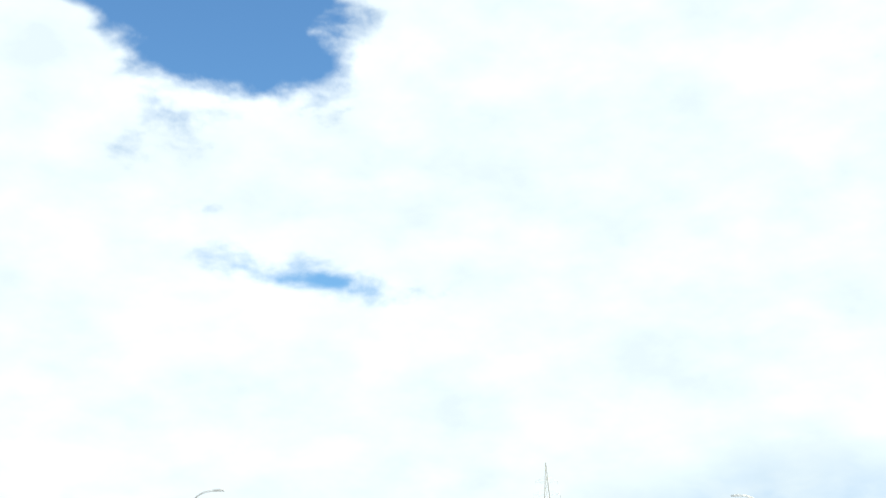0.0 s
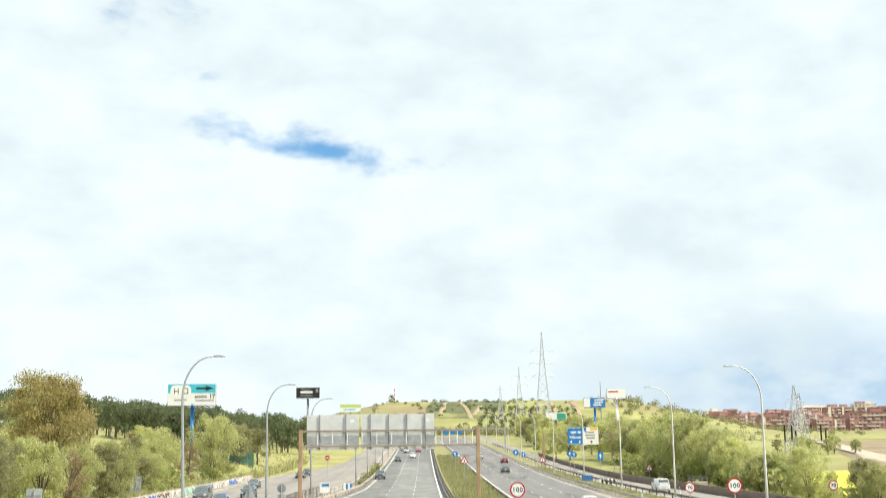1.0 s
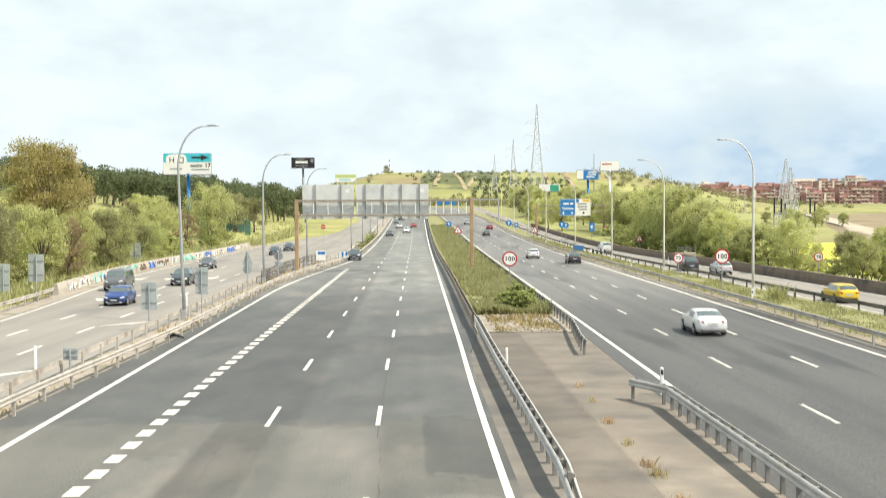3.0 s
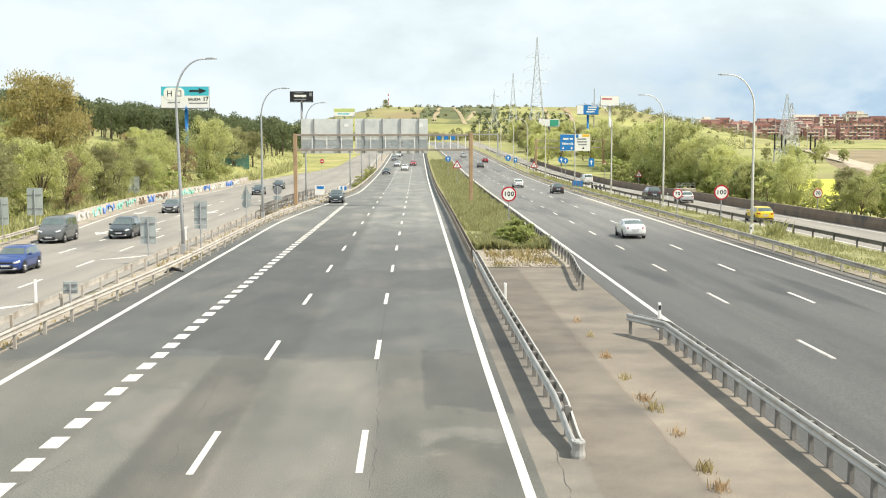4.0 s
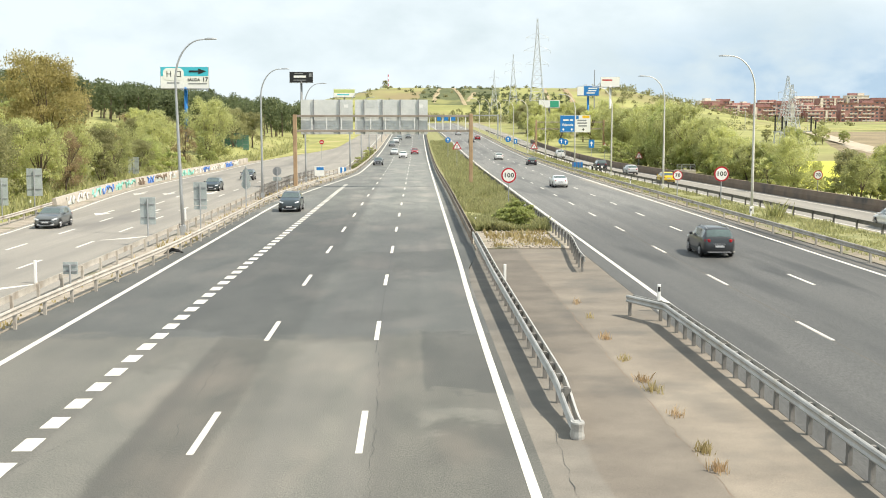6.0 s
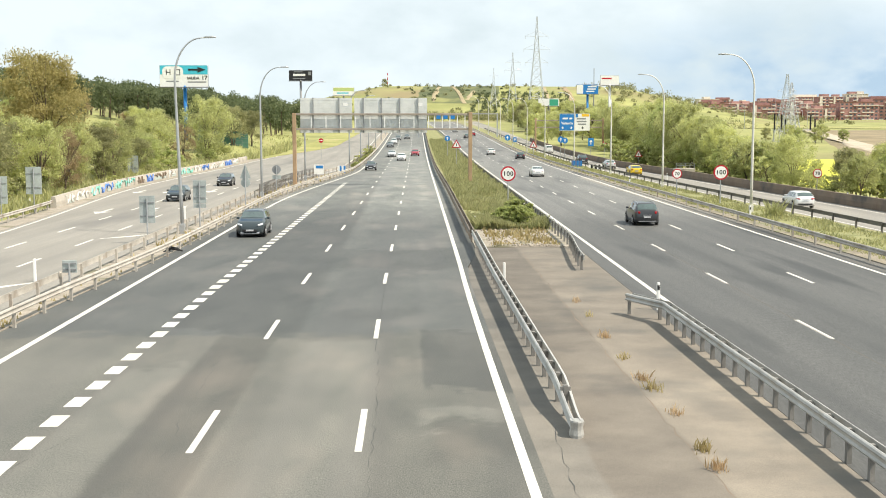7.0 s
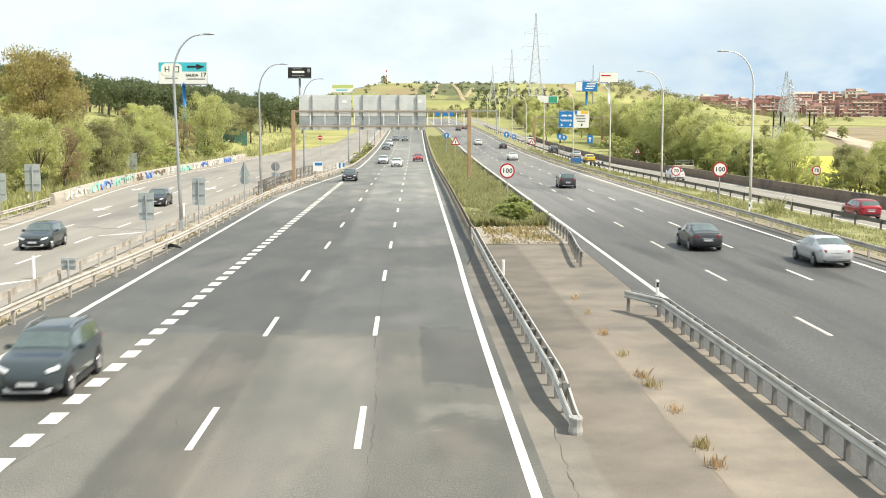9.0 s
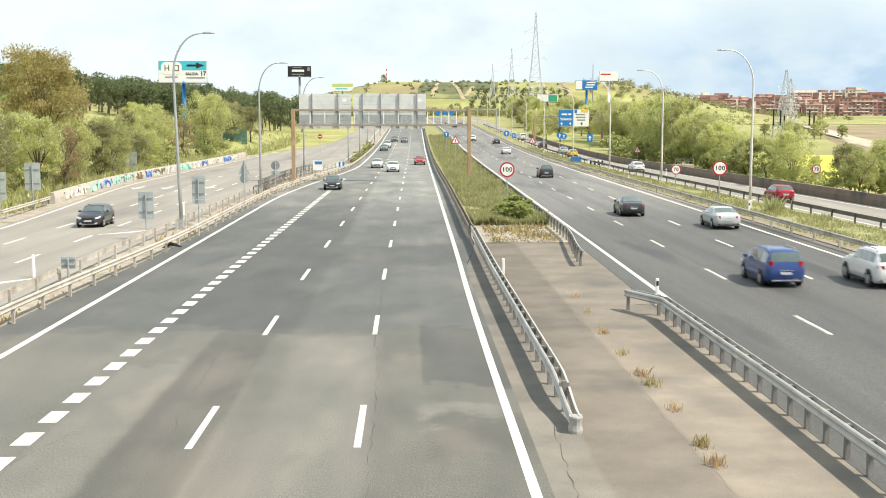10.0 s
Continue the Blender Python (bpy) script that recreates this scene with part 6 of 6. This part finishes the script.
def make_car(style, colour, label, category="car"):
    L, W, H = (v * 0.94 for v in CAR[style])
    w, body_mat = W / 2, car_paint(colour)
    car = thing(category, label, category, group="cars")
    tu, tz = zip(*TOPLINE[style])
    pu, pw = zip(*PLAN)
    boxy = style in ("van", "small_van")
    marks = sorted(set([round(v, 4) for v in tu] + [-0.25, -0.06, 0.0, 0.16, 0.36, 0.45]))
    grid = []
    for u in marks:
        zr, k = float(np.interp(u, tu, tz)) * H, float(np.interp(u, pu, pw)) * w
        zb = 0.19 + 0.14 * smooth(0.42, 0.5, abs(u))
        belt = min(BELT[style] * H, zr - 0.05)
        up = smooth(0.0, 0.22 * H, zr - belt)                   # 0 on bonnet and tail, 1 along the cabin
        wr = k * (0.90 - (0.14 if not boxy else 0.05) * up)
        right = [(k * 0.84, zb), (k * 0.96, zb + 0.09), (k, zb + 0.45 * (belt - zb)), (k * 0.985, zb + 0.8 * (belt - zb)), (k * 0.945, belt),
                 (wr * 0.985, belt + (zr - belt) * (0.86 if up > 0.2 else 0.6)), (wr * 0.86, zr - 0.012), (wr * 0.4, zr + 0.012 * up)]
        grid.append([Vector((x, u * L, z)) for x, z in right] + [Vector((-x, u * L, z)) for x, z in reversed(right)])
    bm = bm_new()
    add_loft(bm, grid)
    part("body", bm, body_mat, car, smooth=True)
    n = len(marks)
    ix = lambda u: min(range(n), key=lambda i: abs(marks[i] - u))

    def pane(name, u0, u1, j0, j1, f0=0.06, f1=0.94):
        """A glass pane that follows the body between two stations and two lines of its section."""
        i0, i1 = ix(u0), ix(u1)
        rows = []
        for i in range(i0, i1 + 1):
            row = []
            span = [grid[i][j] for j in range(j0, j1 + 1)]
            for q in range(len(span)):
                p = span[q].copy()
                if q == 0:
                    p = span[0].lerp(span[1], f0 if len(span) == 2 else 0.12)
                elif q == len(span) - 1:
                    p = span[-1].lerp(span[-2], 1 - f1 if len(span) == 2 else 0.12)
                row.append(p)
            rows.append(row)
        if len(rows) > 1:
            rows[0] = [a.lerp(b, 0.12) for a, b in zip(rows[0], rows[1])]
            rows[-1] = [a.lerp(b, 0.12) for a, b in zip(rows[-1], rows[-2])]
        mid = Vector((0, (rows[0][0].y + rows[-1][0].y) / 2, 0.6))
        b2 = bm_new()
        vs = [[b2.verts.new(p) for p in row] for row in rows]
        for a, b in zip(vs, vs[1:]):
            for q in range(len(a) - 1):
                b2.faces.new((a[q], a[q + 1], b[q + 1], b[q]))
        bmesh.ops.recalc_face_normals(b2, faces=b2.faces)
        b2.normal_update()
        for v in b2.verts:
            d = v.normal if v.normal.dot(v.co - mid) > 0 else -v.normal
            v.co += d * 0.007
        part(name, b2, M["car_glass"], car, smooth=True)

    front = {"hatch": (0.10, 0.235), "suv": (0.10, 0.225), "sedan": (0.10, 0.24), "mpv": (0.13, 0.29), "van": (0.20, 0.335), "small_van": (0.20, 0.335)}[style]
    rear = {"hatch": (-0.475, -0.385), "suv": (-0.475, -0.40), "sedan": (-0.37, -0.22), "mpv": (-0.485, -0.43), "van": (-0.493, -0.47), "small_van": (-0.493, -0.47)}[style]
    pane("windscreen", front[0], front[1], 5, 10)
    pane("rear_window", rear[0], rear[1], 5, 10)
    side = ((-0.30, -0.06), (-0.06, front[1] - 0.10 if not boxy else 0.20)) if not boxy else ((0.0, 0.20),)
    if style == "sedan":
        side = ((-0.22, -0.06), (-0.06, 0.16))
    if style in ("hatch", "suv", "mpv"):
        side = ((-0.385 if style == "hatch" else -0.40 if style == "suv" else -0.43, -0.25), (-0.25, -0.06), (-0.06, 0.16))
    if style == "van":
        side = ((-0.40, -0.12), (-0.12, 0.0), (0.0, 0.20))
    for s0, s1 in side:
        pane("side_window", s0, s1, 4, 5, 0.08, 0.92)
        pane("side_window", s0, s1, 10, 11, 0.08, 0.92)
    # wheels
    r = 0.31 if style in ("hatch", "sedan", "mpv") else 0.34
    bmw = bm_new()
    bmesh.ops.create_cone(bmw, cap_ends=True, segments=20, radius1=r, radius2=r, depth=0.2, matrix=pose(0, 0, 0, 0, 90, 0))
    es = [e for e in bmw.edges if len(e.link_faces) == 2 and any(len(f.verts) > 4 for f in e.link_faces)]
    bmesh.ops.bevel(bmw, geom=es, offset=0.03, segments=1, affect="EDGES")
    tyre = mesh_of(bmw, "tyre", M["rubber"])
    bmr = bm_new()
    bmesh.ops.create_cone(bmr, cap_ends=True, segments=14, radius1=r * 0.62, radius2=r * 0.56, depth=0.03, matrix=pose(0, 0, 0, 0, 90, 0))
    for k in range(5):
        add_box(bmr, 0.012, 0, r * 0.34, 0.02, 0.05, r * 0.5, pose(0, 0, 0, 72 * k, 0, 0))
    rim = mesh_of(bmr, "rim", M["rim"])
    bma = bm_new()
    bmesh.ops.create_cone(bma, cap_ends=True, segments=20, radius1=r * 1.15, radius2=r * 1.15, depth=0.02, matrix=pose(0, 0, 0, 0, 90, 0))
    arch = mesh_of(bma, "wheel_arch", M["black"])
    belt, top = BELT[style] * H, lambda u: float(np.interp(u, tu, tz)) * H
    for sx in (-1, 1):
        for uy in (-0.30, 0.315):
            wh = new("wheel", tyre)
            wh.parent = car
            wh.matrix_basis = pose(sx * (w - 0.085), uy * L, r)
            rm = new("rim", rim)
            rm.parent = wh
            rm.matrix_basis = pose(sx * 0.1, 0, 0, 0, 0, 0 if sx > 0 else 180)
            ar = new("wheel_arch", arch)
            ar.parent = car
            ar.matrix_basis = pose(sx * (w - 0.014), uy * L, r + 0.03)
        bm = bm_new()
        add_box(bm, 0, 0, 0, w * 0.40, 0.32, 0.11, pose(sx * w * 0.66, L * 0.452, top(0.46) - 0.11, 12, -sx * 14, -sx * 30), bevel=0.04)
        part("headlight", bm, M["lens"], car, "clear headlight")
        bm = bm_new()
        tall = 0.34 if boxy or style == "mpv" else 0.16
        add_box(bm, 0, 0, 0, w * (0.24 if tall > 0.3 else 0.36), 0.15, tall, pose(sx * w * 0.72, -L * 0.474, belt * 0.9 + (tall - 0.2) * 0.5, 0, 0, sx * 24), bevel=0.04)
        part("tail_light", bm, M["tail"], car, "red tail light")
        bm = bm_new()
        add_box(bm, sx * (w + 0.06), L * front[1] - 0.42, belt + 0.07, 0.19, 0.1, 0.14, bevel=0.035)
        part("mirror", bm, body_mat, car)
    bm = bm_new()
    add_box(bm, 0, L * 0.492, 0.40, W * 0.52, 0.08, 0.17, bevel=0.03)
    part("grille", bm, M["black"], car, "black grille")
    bm = bm_new()
    add_box(bm, 0, L * 0.497 - 0.03, 0.585, W * 0.46, 0.08, 0.10, bevel=0.02)
    part("upper_grille", bm, M["black"], car, "black upper grille")
    bm = bm_new()
    add_box(bm, 0, -L * 0.487, 0.37, W * 0.74, 0.10, 0.16, bevel=0.04)
    part("bumper", bm, M["black"], car, "black lower rear bumper")
    if style in ("suv", "mpv"):
        bm = bm_new()
        add_box(bm, 0, -L * 0.5, 0.30, W * 0.70, 0.05, 0.05, bevel=0.015)
        part("rear_trim", bm, M["rim"], car, "silver rear bumper trim")
    bm = bm_new()
    add_box(bm, 0, -L * 0.498, 0.72 if style != "sedan" else 0.70, W * 0.34, 0.03, 0.035, bevel=0.01)
    part("tailgate_strip", bm, M["rim"], car, "silver tailgate strip")
    for sx in (-1, 1):
        bm = bm_new()
        add_box(bm, sx * (w - 0.03), 0, 0.25, 0.06, L * 0.38, 0.13, bevel=0.02)
        part("sill", bm, M["black"], car, "black plastic sill")
        bm = bm_new()
        add_box(bm, sx * w * 0.56, L * 0.482, 0.30, 0.18, 0.08, 0.08, bevel=0.02)
        part("fog_light", bm, M["lens"], car)
        if style in ("suv", "mpv"):
            bm = bm_new()
            rx = sx * w * 0.66
            add_tube(bm, [(rx, -0.38 * L, H * 0.94), (rx, -0.30 * L, H + 0.035), (rx, -0.02 * L, H + 0.04), (rx, 0.05 * L, H * 0.965)], 0.02, 5)
            part("roof_rail", bm, M["rim"], car, "silver roof rail")
    bm = bm_new()
    add_box(bm, 0, L * 0.485, 0.24, W * 0.66, 0.10, 0.05, bevel=0.02)
    part("bumper_trim", bm, M["rim"], car, "silver bumper trim")
    for yy, zz in ((L * 0.492 + 0.048, 0.44), (-L * 0.5 - 0.012, 0.60)):
        bm = bm_new()
        add_box(bm, 0, yy, zz, 0.46, 0.02, 0.10)
        part("number_plate", bm, M["plate"], car, "plain white number plate")
    return car, L


# style, colour, label, facing the camera, lane curve, rows of (seconds, distance, offset from the lane curve)
WHITE, BLACK, GREY, SILVER = (0.78, 0.78, 0.77), (0.04, 0.043, 0.048), (0.12, 0.13, 0.135), (0.5, 0.51, 0.52)
TEAL, RED, BLUE, PALE_BLUE, YELLOW = (0.045, 0.06, 0.068), (0.30, 0.010, 0.022), (0.025, 0.06, 0.22), (0.16, 0.26, 0.36), (0.72, 0.5, 0.02)
straight = lambda y: 0.0
TRAFFIC = (
    # left carriageway, oncoming
    ("suv", TEAL, "dark grey-green crossover car", True, straight, ((0, 237, -6.2), (1, 211, -6.5), (2.5, 172, -7.4), (3.2, 155, -8.0), (4.5, 126, -9.3), (5.5, 103, -9.6), (7, 69.5, -9.6), (8, 48, -9.4), (9, 27.5, -9.2), (10, 6, -9.2))),
    ("hatch", BLACK, "small black hatchback", True, straight, ((0, 322, -4.6), (1, 303, -4.7), (2.5, 280, -4.8), (4.5, 243, -5.2), (5.5, 217, -5.4), (7, 175, -5.8), (8, 155, -6.2), (9, 134, -6.8), (10, 114, -7.5))),
    ("hatch", WHITE, "white hatchback", True, straight, ((0, 340, -0.9), (2.5, 300, -1.0), (4.5, 266, -1.2), (5.5, 248, -1.3), (7, 217, -1.4), (8, 197, -1.5), (9, 176, -1.7), (10, 155, -2.0))),
    ("hatch", RED, "red hatchback", True, straight, ((0, 390, 0.6), (4.5, 292, 1.0), (5.5, 268, 1.05), (7, 240, 1.3), (8, 220, 1.6), (9, 200, 1.75), (10, 180, 1.85))),
    ("sedan", SILVER, "silver sedan", True, straight, ((0, 385, -3.0), (4.5, 288, -3.2), (7, 236, -3.5), (8, 213, -3.7), (9, 190, -4.1), (10, 168, -4.5))),
    ("hatch", GREY, "grey hatchback", True, straight, ((0, 400, -4.0), (7, 290, -4.7), (10, 246, -5.1))),
    ("hatch", GREY, "grey hatchback", True, straight, ((0, 470, 0.5), (7, 345, -0.5), (10, 294, -0.9))),
    ("mpv", SILVER, "silver people carrier", True, straight, ((0, 440, -3.0), (7, 310, -4.0), (10, 264, -4.7))),
    ("hatch", GREY, "dark hatchback", True, straight, ((0, 420, -2.6), (10, 300, -3.4))),
    ("mpv", PALE_BLUE, "pale blue people carrier", True, straight, ((0, 85, -2.8), (1.8, 42.2, -2.8), (2.1, 35.0, -2.8), (2.5, 25.5, -2.8), (2.7, 20.9, -2.8), (4, -10, -2.8), (10, -153, -2.8))),
    # left collector road, oncoming
    ("small_van", WHITE, "small white delivery van", True, straight, ((0, 116, -24.2), (1.5, 88.5, -24.2), (2, 79, -24.2), (2.5, 70.5, -24.2), (4, 43, -24.2), (10, -66, -24.2))),
    ("hatch", BLUE, "blue hatchback", True, straight, ((0, 149, -21.5), (1.8, 111, -21.5), (2.5, 95, -21.5), (3.2, 79, -21.4), (10, -72, -21.4))),
    ("van", GREY, "dark grey passenger van", True, straight, ((0, 160, -25.7), (1.8, 124, -25.7), (2.5, 109, -25.7), (3.2, 96, -25.6), (4.5, 71, -24.8), (10, -36, -24.8))),
    ("mpv", TEAL, "grey-green people carrier", True, straight, ((0, 170, -21.3), (1.8, 131, -21.3), (2.5, 117, -21.3), (3.2, 102, -21.3), (4.5, 73.5, -21.2), (5, 63, -21.2), (10, -42, -21.2))),
    ("hatch", GREY, "dark grey hatchback", True, straight, ((0, 200, -25.2), (1.8, 164, -24.8), (3.2, 134, -24.5), (4.5, 107, -24.3), (5.5, 87, -24.2), (10, -3, -24.2))),
    ("hatch", TEAL, "dark green hatchback", True, straight, ((0, 240, -22), (4.5, 152, -21.2), (5.5, 132, -21), (6.8, 107, -21), (7.5, 93, -20.4), (8, 81, -20), (9, 61, -19.8), (10, 41, -19.8))),
    ("hatch", BLACK, "black hatchback", True, straight, ((0, 248, -22), (4.5, 174, -20.6), (5.5, 157, -20.8), (6.8, 133, -20.8), (7.5, 121, -20.5), (9, 93, -20.4), (10, 73.5, -20.3))),
    # right carriageway, going away
    ("sedan", WHITE, "white saloon car", False, bend_r, ((0, -9, 15.7), (2.1, 40.5, 15.7), (2.5, 49.8, 15.7), (3, 60.5, 15.7), (4.5, 94, 15.7), (5.5, 117, 15.7), (7, 152, 15.4), (8, 179, 15.8), (9, 204, 16.3), (10, 228, 17.0))),
    ("hatch", BLACK, "black hatchback", False, bend_r, ((0, 86, 19.2), (1.2, 109, 19.2), (2.5, 137, 19.3), (4.5, 172, 19.3), (5.5, 192, 19.3), (7, 224, 19.2), (10, 285, 19.2))),
    ("hatch", WHITE, "white hatchback", False, bend_r, ((0, 90, 15.6), (1.1, 114, 15.6), (2.5, 150, 15.6), (4.5, 199, 15.5), (5.5, 220, 15.4), (7, 246, 14.9), (10, 305, 14.5))),
    ("suv", BLACK, "black sport utility car", False, bend_r, ((0, -166, 15.8), (5, 38.5, 15.8), (5.5, 49.5, 15.8), (7, 77, 15.5), (8, 97, 15.3), (9, 118, 15.3), (10, 138, 15.2))),
    ("sedan", BLACK, "black saloon car", False, bend_r, ((0, -125, 15.0), (8, 37.5, 15.4), (8.5, 48.5, 15.4), (9, 59.5, 15.4), (9.5, 70, 15.4), (10, 81, 15.4))),
    ("sedan", SILVER, "silver saloon car", False, bend_r, ((0, -112, 19.7), (9, 52.5, 19.7), (9.5, 61.3, 19.6), (10, 71, 19.5))),
    ("mpv", BLUE, "blue compact people carrier", False, bend_r, ((0, -160, 15.1), (9.4, 32.3, 15.2), (9.7, 39, 15.2), (10, 45.8, 15.2))),
    ("suv", WHITE, "white sport utility car", False, bend_r, ((0, -157, 19.5), (10, 45.2, 19.5))),
    ("hatch", RED, "red hatchback", False, bend_r, ((0, 274, 19.0), (1, 287, 19), (3, 309, 18.6), (5.5, 340, 18.2), (10, 425, 18))),
    ("mpv", SILVER, "silver people carrier", False, bend_r, ((0, 300, 14.5), (10, 450, 14.5))),
    ("hatch", GREY, "grey hatchback", False, bend_r, ((0, 215, 15.3), (4.5, 300, 15.2), (10, 410, 15))),
    # right collector road, going away
    ("hatch", YELLOW, "yellow hatchback", False, straight, ((0, 22, 31.2), (3.2, 85, 31.2), (4.5, 109.5, 31.2), (5, 119, 31.2), (5.5, 128, 31.2), (6.8, 153, 31), (7.5, 164, 30.8), (10, 214, 30.8))),
    ("suv", BLACK, "black sport utility car", False, straight, ((0, 65, 30.6), (1.8, 101, 30.6), (3.2, 130, 31), (5, 163, 30.8), (5.5, 173, 30.6), (10, 260, 30.6))),
    ("hatch", SILVER, "silver hatchback", False, straight, ((0, 60, 32.6), (1.8, 97, 32.6), (3.2, 122, 32.6), (4.5, 143, 32.8), (5.5, 156, 32), (10, 230, 31.2))),
    ("small_van", WHITE, "small white van", False, straight, ((0, 132, 31.2), (1.8, 160, 31.2), (3.2, 186, 31.2), (10, 310, 31))),
    ("hatch", WHITE, "white hatchback", False, straight, ((0, -38, 32.4), (6.8, 89, 32.4), (7.5, 103, 32.2), (9, 134, 31.6), (10, 154, 31))),
    ("hatch", RED, "red hatchback", False, straight, ((0, -70, 32), (9, 79, 32.2), (10, 96, 31.8))),
)
fleet = [make_car(style, colour, label + (" driving towards the overpass" if near else " driving away from the overpass"), "van" if "van" in style else "car") for style, colour, label, near, *_ in TRAFFIC]


def drive(car, length, oncoming, lane, rows):
    ts, ys, xs = zip(*rows)
    keys = []
    for t in sorted(set(list(ts) + [0, 1, 2, 3, 4, 5, 6, 7, 8, 9, 10])):
        y = float(np.interp(t, ts, ys)) + length / 2
        off = float(np.interp(t, ts, xs))
        x = off + lane(y)
        dx = (lane(y + 1) - lane(y - 1)) / 2
        dz = (rise(y + 1) - rise(y - 1)) / 2
        grade, turn = math.degrees(math.atan(dz)), -math.degrees(math.atan(dx))
        keys.append((t, pose(x, y, rise(y) + 0.005, -grade if oncoming else grade, 0, turn + (180 if oncoming else 0))))
    walk(car, keys)


def motions():
    for (car, length), (style, colour, label, oncoming, lane, rows) in zip(fleet, TRAFFIC):
        drive(car, length, oncoming, lane, rows)


motions()
